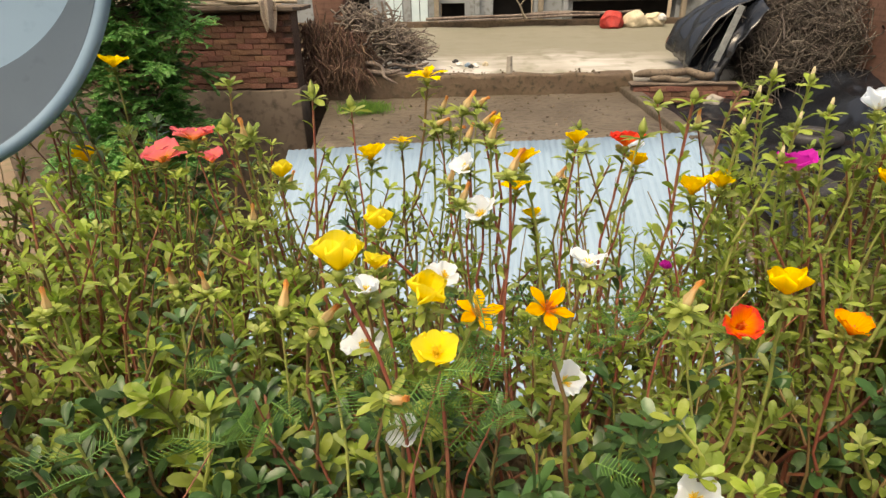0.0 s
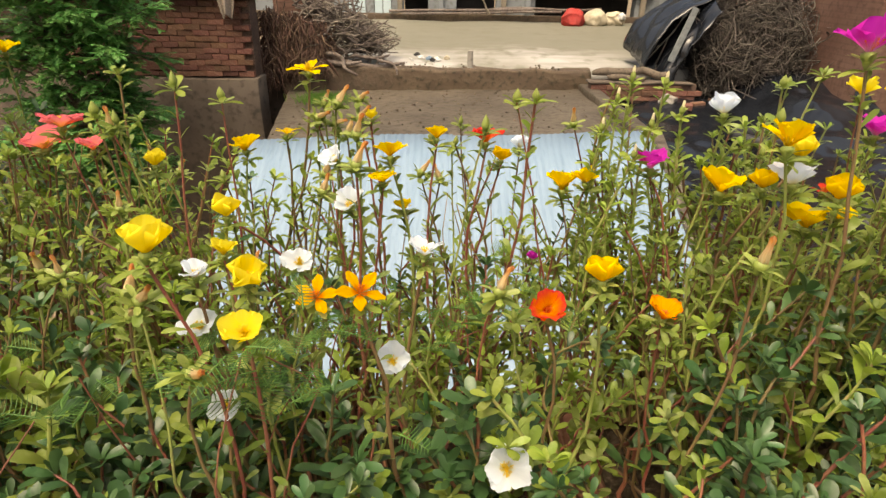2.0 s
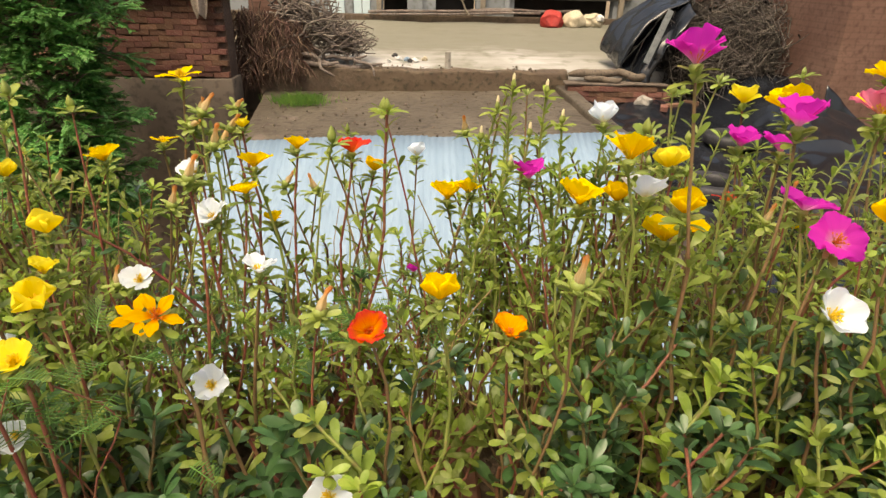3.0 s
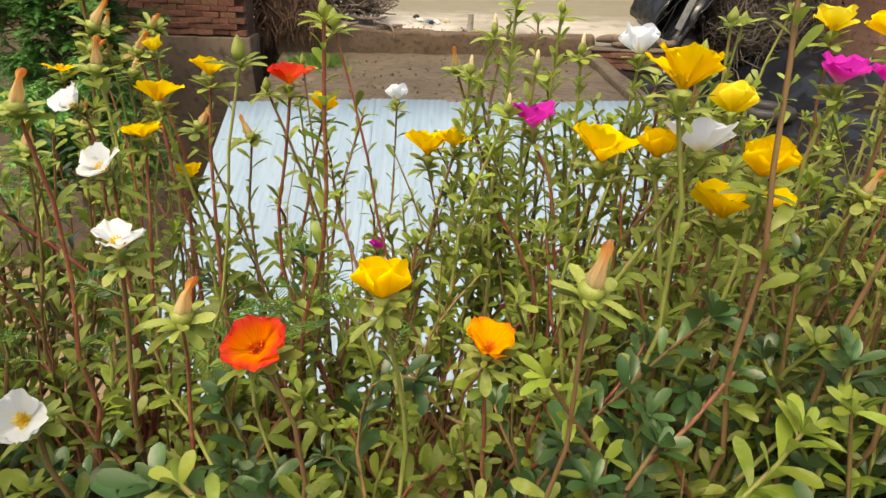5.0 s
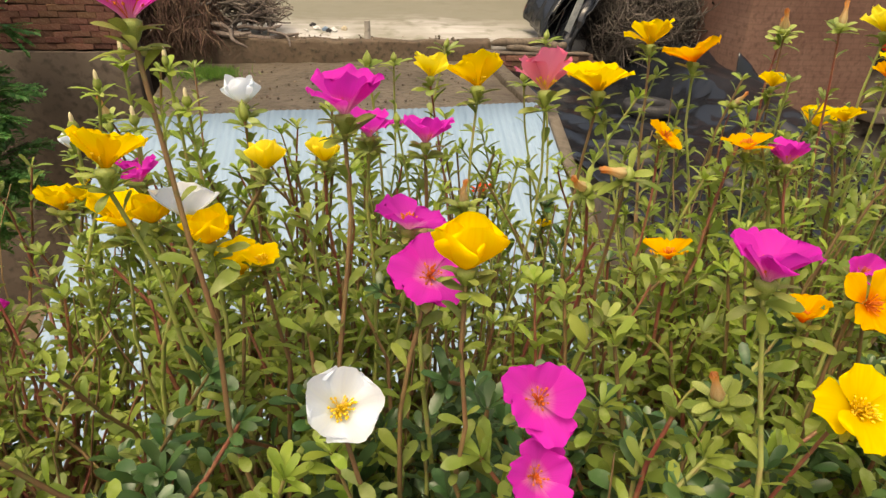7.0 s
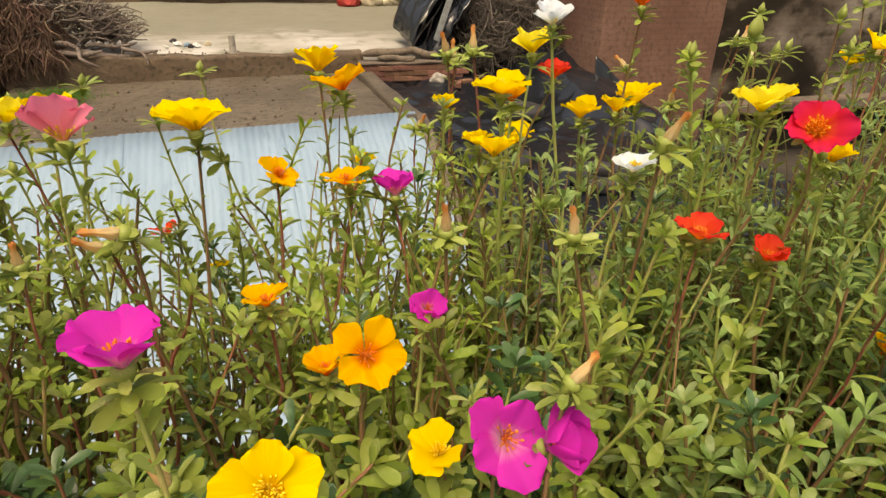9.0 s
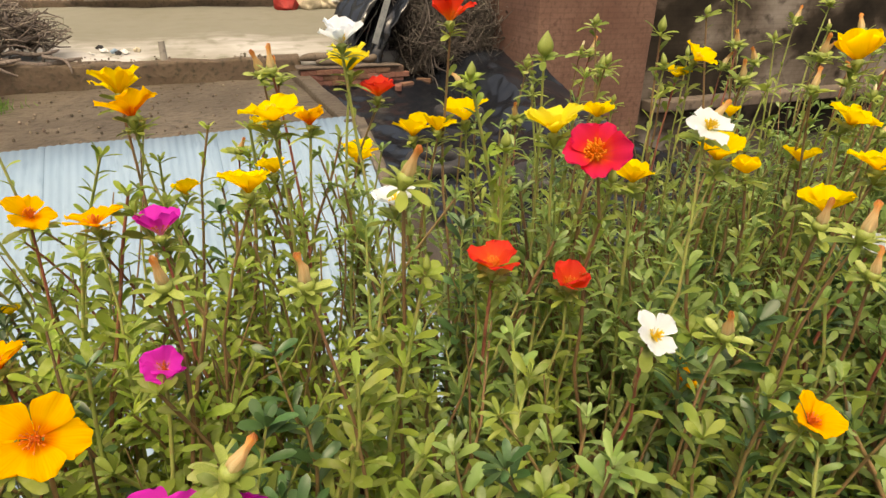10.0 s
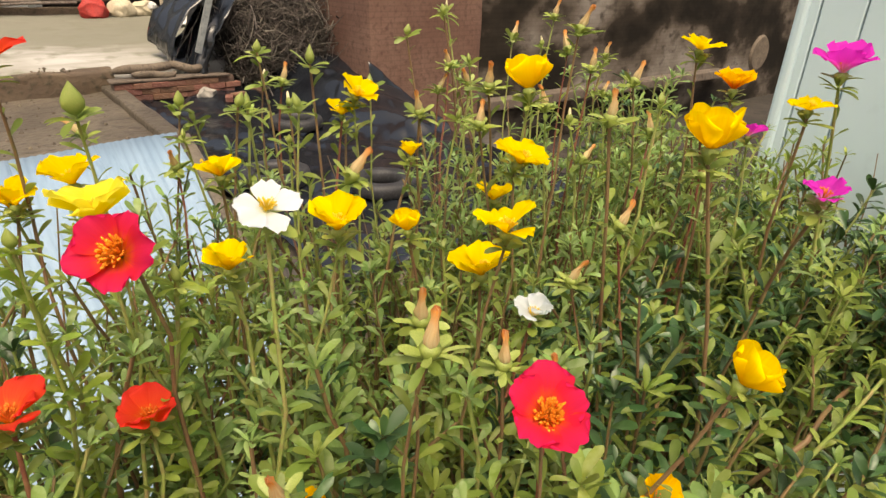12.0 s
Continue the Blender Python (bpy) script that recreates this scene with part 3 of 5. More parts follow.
for a, b, r in (((-1.55, 10.35, 0.16), (-0.62, 10.55, 0.36), 0.040), ((-1.75, 10.25, 0.10), (-0.30, 10.35, 0.02), 0.045), ((-1.62, 10.2, 0.16), (-1.05, 10.02, -0.14), 0.036), ((-0.75, 10.3, 0.08), (-0.42, 10.12, -0.14), 0.026), ((-1.8, 10.15, 0.02), (-1.0, 10.22, 0.05), 0.040), ((-1.3, 10.45, 0.06), (-0.55, 10.4, 0.14), 0.030)):
    V, F = tube_arrays(wiggle(a, b, 9, 0.05), r * np.array([0.8, 1.0, 1.1, 0.9, 1.0, 0.85, 0.75, 0.7, 0.4]), 8)
    solo("branch", quads("branch", V, F, M_BRANCH), "thick crooked grey branch lying by the firewood", "branch", group="loose branches")

# ---- left house: brick over grey plaster ----
lw = thing("wall_left_house", (-4.2, 9.6, -4.2), "old brick house wall with a grey plastered base", "wall", kind="structure")


def lpart(name, me, inv=(4.2, -9.6, 4.2), parent=lw):
    ob = part(name, me, parent)
    ob.matrix_parent_inverse = Matrix.Translation(inv)
    return ob


lpart("plaster", boxmesh("plaster", -7.5, -2.5, 9.42, 9.9, -4.2, -0.10, M_PLASTER, 0.02, 7, 0.03))
lpart("mortar_core", boxmesh("mortar_core", -7.5, -2.54, 9.5, 9.88, -0.10, 1.02, M_MORTAR))
solo("mud_pillar", boxmesh("mud_pillar", -2.5, -1.95, 10.7, 11.2, -0.2, 2.2, M_REDWALL, 0.06, 6, 0.06), "rough reddish mud pillar behind the firewood", "pillar", kind="structure")
# slab and clutter along its top
solo("roof_edge_slab", boxmesh("roof_edge_slab", -7.5, -2.45, 9.30, 10.4, 1.03, 1.10, M_PLASTER, 0.015, 7, 0.05), "thin grey roof slab on the brick wall", "slab", kind="structure")
for a, b, r in (((-4.6, 9.36, 1.14), (-2.4, 9.42, 1.15), 0.03), ((-4.2, 9.45, 1.18), (-2.6, 9.3, 1.16), 0.02)):
    V, F = tube_arrays(wiggle(a, b, 7, 0.02), np.full(7, r), 8)
    solo("roof_pole", quads("roof_pole", V, F, M_POLE), "weathered pole lying on the roof edge", "pole", group="poles on the roof edge")


def cloth_fold(X, Y):
    return 0.05 * np.sin(X * 24 + Y * 3) + 0.03 * np.sin(X * 55)


def hanging(name, x0, x1, ztop, zbot, y, material, label):
    me = grid(name, x0, x1, zbot, ztop, 26, 20, cloth_fold, material, 0.006)
    c = np.empty(len(me.vertices) * 3, np.float32)
    me.vertices.foreach_get("co", c)
    c = c.reshape(-1, 3)
    t = (ztop - c[:, 1]) / (ztop - zbot)
    mid = (x0 + x1) / 2
    out = np.stack([mid + (c[:, 0] - mid) * (1 - 0.45 * t ** 2), y + c[:, 2] - 0.03, c[:, 1] + 0.04 * np.sin(c[:, 0] * 31)], -1)
    me.vertices.foreach_set("co", out.astype(np.float32).ravel())
    return solo(name, me, label, "cloth")


hanging("hanging_cloth", -2.95, -2.66, 1.20, 0.78, 9.27, M_CLOTHGREY, "faded beige cloth hanging over the roof edge")

# loose kerb of bricks beside the tarpaulin
stub = thing("brick_stub", (3.55, 9.78, -0.42), "low broken brick wall with a mud cap", "brick wall")
ob = part("mortar_core", boxmesh("mortar_core", -0.86, 0.84, -0.09, 0.12, -0.1, 0.28, M_MORTAR, 0.02, 4, 0.015), stub)
part("mud_cap", boxmesh("mud_cap", -0.90, 0.75, -0.15, 0.15, 0.262, 0.305, M_PLASTER, 0.02, 5, 0.025), stub)
for k, (a, c, r) in enumerate((((2.72, 9.86, -0.02), (3.60, 9.98, 0.0), 0.065), ((2.95, 9.76, -0.06), (3.55, 9.72, -0.06), 0.05), ((3.45, 9.95, -0.02), (4.1, 9.9, -0.02), 0.06))):
    V, F = tube_arrays(wiggle(a, c, 12, 0.035), r * np.array([0.45, 0.8, 0.95, 1, 0.97, 1.03, 1, 0.96, 1, 0.92, 0.8, 0.4]), 12)
    solo("rolled_sack", quads("rolled_sack", V, F, M_SACKDARK), "long dusty rolled sack lying on the brick stub", "sack", group="rolled sacks")

# ---- neem tree beside the brick house ----
tree = thing("neem_tree", (-4.35, 7.6, -4.2), "leafy green neem tree with feathery fronds", "tree")
limbs = [tube_arrays(wiggle((0, 0, 0), (0.1, 0.05, 4.6), 10, 0.08), np.linspace(0.12, 0.05, 10), 10)]
fr = []
for k in range(230):
    z0 = rng.uniform(2.3, 6.4)
    az = rng.uniform(0, 2 * np.pi)
    L = rng.uniform(0.35, 1.12)
    a = np.array([0.05, 0.03, z0])
    e = a + [np.cos(az) * L, np.sin(az) * L, rng.uniform(0.0, 0.45)]
    line = wiggle(a, e, 6, 0.05)
    limbs.append(tube_arrays(line, np.linspace(0.022, 0.006, 6), 5))
    for q in range(17):
        t = rng.uniform(0.45, 1.0)
        o = np.array([np.interp(t * 5, np.arange(6), line[:, c]) for c in range(3)])
        d = np.array([np.cos(az) + rng.normal(0, 0.8), np.sin(az) + rng.normal(0, 0.8), rng.normal(-0.1, 0.45)])
        d /= np.linalg.norm(d)
        fr.append((o, d, rng.uniform(0.18, 0.34)))
V, F = join(limbs)
part("trunk", quads("trunk", V, F, M_BARK), tree, label="thin grey-brown trunk and limbs")
O, D, Ln, W = [], [], [], []
for o, d, L in fr:
    s = np.cross(d, [0, 0, 1]) + rng.normal(0, 0.3, 3)
    s /= np.linalg.norm(s)
    for q in range(9):
        t = 0.15 + 0.1 * q
        p = o + d * L * t - np.array([0, 0, 0.10 * L * t * t])
        for sg in (-1, 1):
            O.append(p), D.append(d * 0.55 + sg * s + [0, 0, -0.15]), Ln.append(L * rng.uniform(0.24, 0.34)), W.append(L * 0.068)
CROWN = (tree, np.array(O), np.array(D), np.array(Ln), np.array(W))

# ---- far house behind the terrace ----
fw = thing("far_house", (1.5, 16.2, 0.2), "low whitewashed house with dark openings behind the terrace", "house")


def fpart(name, me, parent=fw):
    ob = part(name, me, parent)
    ob.matrix_parent_inverse = Matrix.Translation((-1.5, -16.2, -0.2))
    return ob


openings = [(-2.9, -2.3), (-0.55, 0.05), (0.75, 1.75), (2.7, 5.2)]
x = -4.5
for k, (a, b) in enumerate(openings):
    fpart("wall", boxmesh("wall", x, a, 15.95, 16.3, 0.2, 3.2, M_LIMEWALL, 0.01))
    head = (1.0, 0.62, 0.95, 0.62)[k]
    fpart("wall", boxmesh("wall", a, b, 15.95, 16.3, 0.2 + head, 3.2, M_LIMEWALL))
    # Near-black panel behind each opening; its colour stands for the room's shade.
    fpart("shade_panel", boxmesh("shade_panel", a, b, 16.6, 16.7, 0.2, 0.2 + head, M_DARK))
    x = b
fpart("wall", boxmesh("wall", x, 9.0, 15.95, 16.3, 0.2, 3.2, M_LIMEWALL, 0.01))
fpart("plinth", boxmesh("plinth", -4.5, 9.0, 15.78, 15.95, -0.1, 0.42, M_MUDDARK, 0.02, 7, 0.03))
fpart("roof", boxmesh("roof", -4.7, 9.2, 15.6, 20.0, 3.2, 3.35, M_CONCRETE))
for k in range(7):
    xx = -2.1 + 0.21 * k
    fpart("panel", boxmesh("panel", xx, xx + 0.19, 15.90, 15.935, 0.40, 2.6, M_CABINET if k % 3 else M_LIMEWALL, 0.006))
for k in range(3):
    fpart("plank", boxmesh("plank", 2.4, 5.6, 15.85, 15.90, 0.85 + 0.24 * k, 1.04 + 0.24 * k, M_PLASTER, 0.01, 4, 0.012))
for k, xx in enumerate((-0.7, 0.3, 1.85, 2.45, 5.3)):
    fpart("upright", boxmesh("upright", xx, xx + 0.12, 15.82, 15.94, 0.3, 2.8, M_LIMEWALL if k % 2 else M_POLE, 0.01))
for a, b, r in (((-0.9, 15.70, 0.47), (2.6, 15.66, 0.56), 0.035), ((-0.6, 15.62, 0.42), (3.3, 15.60, 0.52), 0.028), ((1.6, 15.7, 0.55), (4.3, 15.72, 0.60), 0.03)):
    V, F = tube_arrays(wiggle(a, b, 9, 0.02), np.full(9, r), 8)
    solo("bamboo_pole", quads("bamboo_pole", V, F, M_BRANCH), "weathered grey bamboo pole along the far plinth", "pole", group="poles along the plinth")
V, F = join([tube_arrays(wiggle((1.55, 15.6, 0.45), (1.25, 15.55, 0.95), 5, 0.03), np.linspace(0.03, 0.012, 5), 6), tube_arrays(wiggle((1.38, 15.57, 0.75), (1.6, 15.55, 0.98), 4, 0.02), np.linspace(0.016, 0.008, 4), 6)])
solo("forked_stick", quads("forked_stick", V, F, M_POLE), "pale forked stick leaning at the far plinth", "stick")


def blob(name, loc, size, material, label, category, rough=0.12, seed=0.0, group=""):
    bm = bmesh.new()
    bmesh.ops.create_icosphere(bm, subdivisions=4, radius=1.0)
    for v in bm.verts:
        p = v.co.copy()
        if p.z < -0.55:
            p.z = -0.55
        p += noise.noise_vector(p * 1.7 + Vector((seed, 0, 0))) * rough * 2 + noise.noise_vector(p * 5 + Vector((0, seed, 0))) * rough * 0.5
        v.co = Vector((p.x * size[0], p.y * size[1], (p.z + 0.55) * size[2]))
    return solo(name, from_bm(name, bm, material, True), label, category, loc, group)


blob("red_bag", (3.55, 15.35, 0.235), (0.28, 0.2, 0.24), M_CLOTH_RED, "slumped red cloth bag on the sandy terrace", "bag", 0.14, 1.0)
blob("pale_sack", (4.10, 15.42, 0.235), (0.27, 0.22, 0.25), M_SACK, "stuffed pale sack on the sandy terrace", "sack", 0.1, 4.0, "sacks on the terrace")
blob("pale_sack", (4.55, 15.5, 0.24), (0.28, 0.2, 0.2), M_SACK, "slumped dusty sack on the sandy terrace", "sack", 0.16, 8.0, "sacks on the terrace")
blob("white_bundle", (4.72, 15.35, 0.40), (0.1, 0.08, 0.09), M_PAPER, "small white bundle on a sack", "bundle", 0.12, 2.0)
for k, (x, y, s, t) in enumerate(((4.95, 14.0, 0.26, 0.5), (-0.05, 11.1, 0.06, 0.3), (0.25, 10.95, 0.07, 1.2), (-0.2, 10.85, 0.05, 2.0))):
    me = grid("scrap", -s, s, -s * 0.7, s * 0.7, 9, 9, lambda X, Y, s=s, k=k: 0.35 * s * np.abs(np.sin(X / s * 2.5 + k)) + 0.2 * s * np.sin(Y / s * 3), M_PAPER, 0.004, False)
    ob = solo("paper_scrap", me, "crumpled printed newspaper on the sand" if k == 0 else "small crumpled paper scrap on the sand", "paper", (x, y, float(terr(np.array([x]), np.array([y]))[0]) + 0.03), "litter on the terrace")
    ob.rotation_euler = (0.1, 0.0, t)

for x, y, s, m, label in ((0.10, 11.05, 0.05, M_TIN, "small blue plastic scrap on the sand"), (-0.12, 11.35, 0.045, M_TYRE, "small dark scrap on the sand"), (0.16, 10.92, 0.045, M_TYRE, "small dark scrap on the sand"), (0.42, 11.15, 0.05, M_SACK, "small pale scrap on the sand")):
    blob("litter", (x, y, float(terr(np.array([x]), np.array([y]))[0])), (s, s * 0.8, s * 0.8), m, label, "litter", 0.3, x, "litter on the terrace")

# ---- brush heap with plastic sheet ----
BC = np.array([5.40, 10.5, 0.28])
br = []
for k in range(3000):
    d = rng.normal(size=3)
    d /= np.linalg.norm(d)
    rad = np.array([1.75, 0.85, 0.80]) * rng.uniform(0.45, 1.04) ** 0.6 * (1.0 + 0.35 * noise.noise(Vector(d * 1.6)) + 0.12 * noise.noise(Vector(d * 5)))
    c = BC + d * rad
    if c[2] < -0.35:
        c[2] = -0.35 + rng.uniform(0, 0.2)
    t = np.cross(d, rng.normal(size=3))
    t /= np.linalg.norm(t)
    t = t + d * rng.normal(0, 0.45)
    L = rng.uniform(0.35, 1.25)
    P = wiggle(c - t * L / 2, c + t * L / 2, 6, 0.12)
    if P[:, 0].min() < 4.42 + 0.12 * rng.normal():
        continue
    r = rng.uniform(0.0035, 0.010) if k % 6 else rng.uniform(0.010, 0.018)
    br.append(tube_arrays(P, np.linspace(r, r * 0.4, 6), 4))
V, F = join(br)
heap_ob = solo("brush_heap", quads("brush_heap", V, F, M_TWIG), "big tangled heap of dry grey-brown brushwood", "brushwood", kind="stuff")
# Near-black lump added inside the heap; its colour stands for shade between twigs.
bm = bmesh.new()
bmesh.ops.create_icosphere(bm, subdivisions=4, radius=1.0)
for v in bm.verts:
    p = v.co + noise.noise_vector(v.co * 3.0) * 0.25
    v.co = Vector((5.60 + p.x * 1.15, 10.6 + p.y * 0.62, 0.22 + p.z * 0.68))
part("shade_core", from_bm("shade_core", bm, M_DARK, True), heap_ob)


def drape(name, pts_fn, nu, nv, material, label, category):
    U, W = np.meshgrid(np.linspace(0, 1, nu), np.linspace(0, 1, nv))
    P = pts_fn(U.ravel(), W.ravel())
    i = np.arange((nv - 1) * nu).reshape(nv - 1, nu)[:, :-1].ravel()
    F = np.stack([i, i + 1, i + nu + 1, i + nu], -1)
    me = quads(name, P, F, material)
    ob = solo(name, me, label, category)
    md = ob.modifiers.new("thickness", "SOLIDIFY")
    md.thickness = 0.006
    return ob


def n3(x, y, s):
    return np.array([noise.noise(Vector((a, b, s))) for a, b in zip(x, y)])


def tarp_top(u, w):
    """Plastic sheet over the back and the left flank of the brush heap."""
    a = np.pi * (0.96 - 0.90 * u)
    x = BC[0] - 0.05 + 1.78 * np.cos(a)
    z = BC[2] - 0.25 + 1.18 * np.sin(a) ** 0.8 - 0.25 * w * (1 - np.sin(a))
    y = BC[1] + 0.75 - 0.95 * w + 0.35 * np.cos(a) * w
    k = n3(u * 9, w * 5, 2.0)
    return np.stack([x + 0.07 * k, y + 0.06 * n3(u * 7, w * 7, 6.0), z + 0.07 * n3(u * 14, w * 6, 4.0)], -1)


drape("plastic_cover", tarp_top, 60, 24, M_PLASTIC, "wrinkled black plastic sheet over the brush heap", "plastic sheet")


def tarp_flank(u, w):
    """Plastic falling in folds down the side of the heap that faces the terrace."""
    fold = np.sin(u * 19 + 2.5 * w) + 0.6 * np.sin(u * 41 - 3 * w)
    x = 3.86 + 0.72 * w ** 1.3 + 0.07 * fold * (1.1 - w) + 0.06 * n3(u * 5, w * 6, 3.0)
    y = 9.72 + 1.55 * u + 0.10 * n3(u * 4, w * 5, 8.0)
    z = -0.22 + (1.15 + 0.2 * np.sin(u * 3.0)) * w + 0.05 * n3(u * 6, w * 9, 1.0)
    return np.stack([x, y, z], -1)


drape("plastic_flap", tarp_flank, 60, 36, M_PLASTIC, "black plastic flap hanging beside the brush heap", "plastic sheet")
# Thin grey box added as a pale fold of the black plastic.
bm_me = boxmesh("plank", -0.05, 0.05, -0.012, 0.012, -0.44, 0.44, M_ARMDARK, 0.004)
pl = solo("pale_fold_strip", bm_me, "thin grey strip standing in for a fold of the plastic", "plank", (4.09, 9.86, 0.58))
pl.rotation_euler = (radians(-14), radians(24), 0)

# ---- black plastic sheet on the roof beside, with tyres ----


def ground_tarp(X, Y):
    z = -0.62 + 0.05 * lumps(X, Y, 0.8, 1.0) + 0.11 * (0.5 - np.abs(lumps(X + 0.4 * Y, Y * 0.4, 1.7, 7.0))) + 0.04 * (0.4 - np.abs(lumps(X * 1.2 - 0.5 * Y, Y, 3.6, 2.0)))
    z = z + 0.17 * np.clip((Y - 8.7) / 0.9, 0, 1) ** 1.5
    return z + np.clip((X - 5.0) * 0.9, 0, 0.45) * np.clip((Y - 6.5) * 0.5, 0, 1) ** 0.5


solo("plastic_ground_sheet", grid("plastic_ground_sheet", 2.84, 6.2, 3.6, 10.2, 110, 150, ground_tarp, M_PLASTIC, 0.006), "wrinkled black plastic sheet spread on the flat roof", "plastic sheet")
solo("wall_side_house", boxmesh("wall_side_house", 2.86, 6.22, 3.4, 10.6, -4.2, -0.72, M_PLASTER), "plastered wall carrying the covered roof", "wall", kind="structure")


def tyre(x, y, z, r, label):
    th, ph = np.meshgrid(np.linspace(0, 2 * np.pi, 40, endpoint=False), np.linspace(0, 2 * np.pi, 14, endpoint=False))
    rr = r - 0.085 + 0.085 * np.sign(np.cos(ph)) * np.abs(np.cos(ph)) ** 0.6
    V = np.stack([rr * np.cos(th), rr * np.sin(th), 0.075 + 0.075 * np.sign(np.sin(ph)) * np.abs(np.sin(ph)) ** 0.7 + 0.004 * np.sin(th * 30) * (np.cos(ph) > 0.6)], -1).reshape(-1, 3)
    i, j = np.meshgrid(np.arange(40), np.arange(14))
    idx = lambda a, b: (b % 14) * 40 + a % 40
    F = np.stack([idx(i, j), idx(i + 1, j), idx(i + 1, j + 1), idx(i, j + 1)], -1).reshape(-1, 4)
    return solo("tyre", quads("tyre", V, F, M_TYRE), label, "tyre", (x, y, z), "tyres on the sheet")


tyre(4.5, 7.75, -0.57, 0.36, "worn black tyre weighing down the plastic sheet")
tyre(3.35, 5.8, -0.57, 0.36, "worn black tyre weighing down the plastic sheet")
tyre(4.15, 5.0, -0.57, 0.34, "worn black tyre weighing down the plastic sheet")
blob("stone", (3.9, 9.55, -0.44), (0.14, 0.1, 0.1), M_CONCRETE, "rough grey stone on the brick stub's foot", "stone", 0.15, 9.0)

# ---- walls at the far right ----
solo("wall_right_red", boxmesh("wall_right_red", 6.15, 8.42, 8.5, 13.5, -2.3, 2.6, M_REDWALL, 0.02, 11, 0.02), "weathered reddish plastered brick wall", "wall", kind="structure")
solo("wall_right_mouldy", boxmesh("wall_right_mouldy", 8.42, 34.0, 8.7, 9.1, -2.3, 2.8, M_MOSSWALL, 0.02, 11, 0.02), "mouldy dark plaster wall with pale patches", "wall", kind="structure")
solo("roof_right", boxmesh("roof_right", 6.0, 34.0, 2.5, 8.8, -2.0, -1.8, M_DARKROOF, 0.0, 7, 0.02), "dark damp roof before the mouldy wall", "roof", kind="structure")
solo("ledge", boxmesh("ledge", 8.6, 17.0, 8.35, 8.7, -0.95, -0.76, M_PLASTER, 0.02, 7, 0.02), "low pale ledge along the mouldy wall", "ledge", kind="structure")
bm = bmesh.new()
bmesh.ops.create_cone(bm, cap_ends=True, segments=32, radius1=0.50, radius2=0.44, depth=0.06)
bmesh.ops.rotate(bm, verts=bm.verts, matrix=Matrix.Rotation(radians(90), 3, "X"))
solo("round_plate", from_bm("round_plate", bm, M_SACKDARK, False), "dusty grey round plate fixed on the mouldy wall", "plate", (19.1, 8.66, -0.50))


def skirt(u, w):
    """Plastic hanging down over the foot of the red wall, its edge falling to one side."""
    x = 6.05 + 2.0 * u
    top = 0.02 - 0.78 * (x - 6.18) + 0.05 * n3(u * 6, 0 * u, 3.0)
    z = top - w * (top + 1.85)
    y = 8.40 - 0.35 * w + 0.05 * n3(u * 9, w * 3, 5.0) + 0.03 * n3(u * 22, w * 6, 1.0)
    return np.stack([x, y, z], -1)


drape("plastic_skirt", skirt, 50, 30, M_PLASTIC, "black plastic sheet hanging over the foot of the red wall", "plastic sheet")

# ---- pale green metal cabinet on the roof ----
cab = thing("metal_cabinet", (2.300, 0.22, 0.0), "pale green painted metal cabinet with vertical ribs", "cabinet")
part("body", boxmesh("body", -0.29, 0.30, -0.30, 0.30, 0.02, 1.535, M_CABINET, 0.01), cab)
for y0, y1 in ((-0.297, -0.101), (-0.099, 0.079), (0.081, 0.229), (0.231, 0.284), (0.286, 0.299)):
    part("front_panel", boxmesh("front_panel", -0.302, -0.288, y0, y1, 0.05, 1.522, M_CABINET, 0.002), cab)
part("lid", boxmesh("lid", -0.308, 0.31, -0.31, 0.306, 1.535, 1.56, M_CABINET, 0.006), cab)
part("corner_post", boxmesh("corner_post", -0.309, -0.27, 0.298, 0.314, 0.0, 1.535, M_CABINET, 0.005), cab)
# Near-black chips on the front panel, colour standing for shade inside small holes.
for y0, z0 in ((0.14, 1.465), (0.02, 1.20)):
    part("hole_chip", boxmesh("hole_chip", -0.3085, -0.305, y0, y0 + 0.016, z0, z0 + 0.012, M_DARK), cab)
for sx in (-0.25, 0.25):
    for sy in (-0.25, 0.25):
        part("foot", boxmesh("foot", sx - 0.025, sx + 0.025, sy - 0.025, sy + 0.025, 0.0, 0.03, M_TYRE, 0.004), cab)

# ---- satellite dish on the parapet ----
DR = 0.261
DISH_AT = (-0.562, 0.63, 1.556)
dish = thing("satellite_dish", DISH_AT, "small grey satellite dish with a rusty centre stain", "satellite dish")
turn = look(DISH_AT, (-0.052, -0.565, 1.601)) @ pose(0, 0, 0, 180, 0, 0)
dish.rotation_euler = turn.to_euler()
ang = np.linspace(0, 2 * np.pi, 180, endpoint=False)
rim_line = DR * np.stack([np.cos(ang), np.sin(ang)], -1)
lit_line = DR * np.array([-0.26, -0.05]) + 0.665 * rim_line
rings = [lit_line * s + DR * np.array([-0.26, -0.05]) * (1 - s) for s in np.linspace(0.01, 1.0, 40)]
rings += [lit_line + (0.965 * rim_line - lit_line) * s for s in np.linspace(0.04, 1.0, 24)]
flat = len(rings)
rings += [rim_line * s for s in (0.972, 0.99, 1.0, 0.996, 0.975)]
xy = np.stack(rings)
zz = 0.24 * DR * (np.hypot(xy[..., 0], xy[..., 1]) / DR) ** 2
zz[flat:] = np.array([0.236, 0.240, 0.230, 0.205, 0.20])[:, None] * DR
V = np.concatenate([xy, zz[..., None]], -1).reshape(-1, 3)
i, j = np.meshgrid(np.arange(180), np.arange(len(rings) - 1))
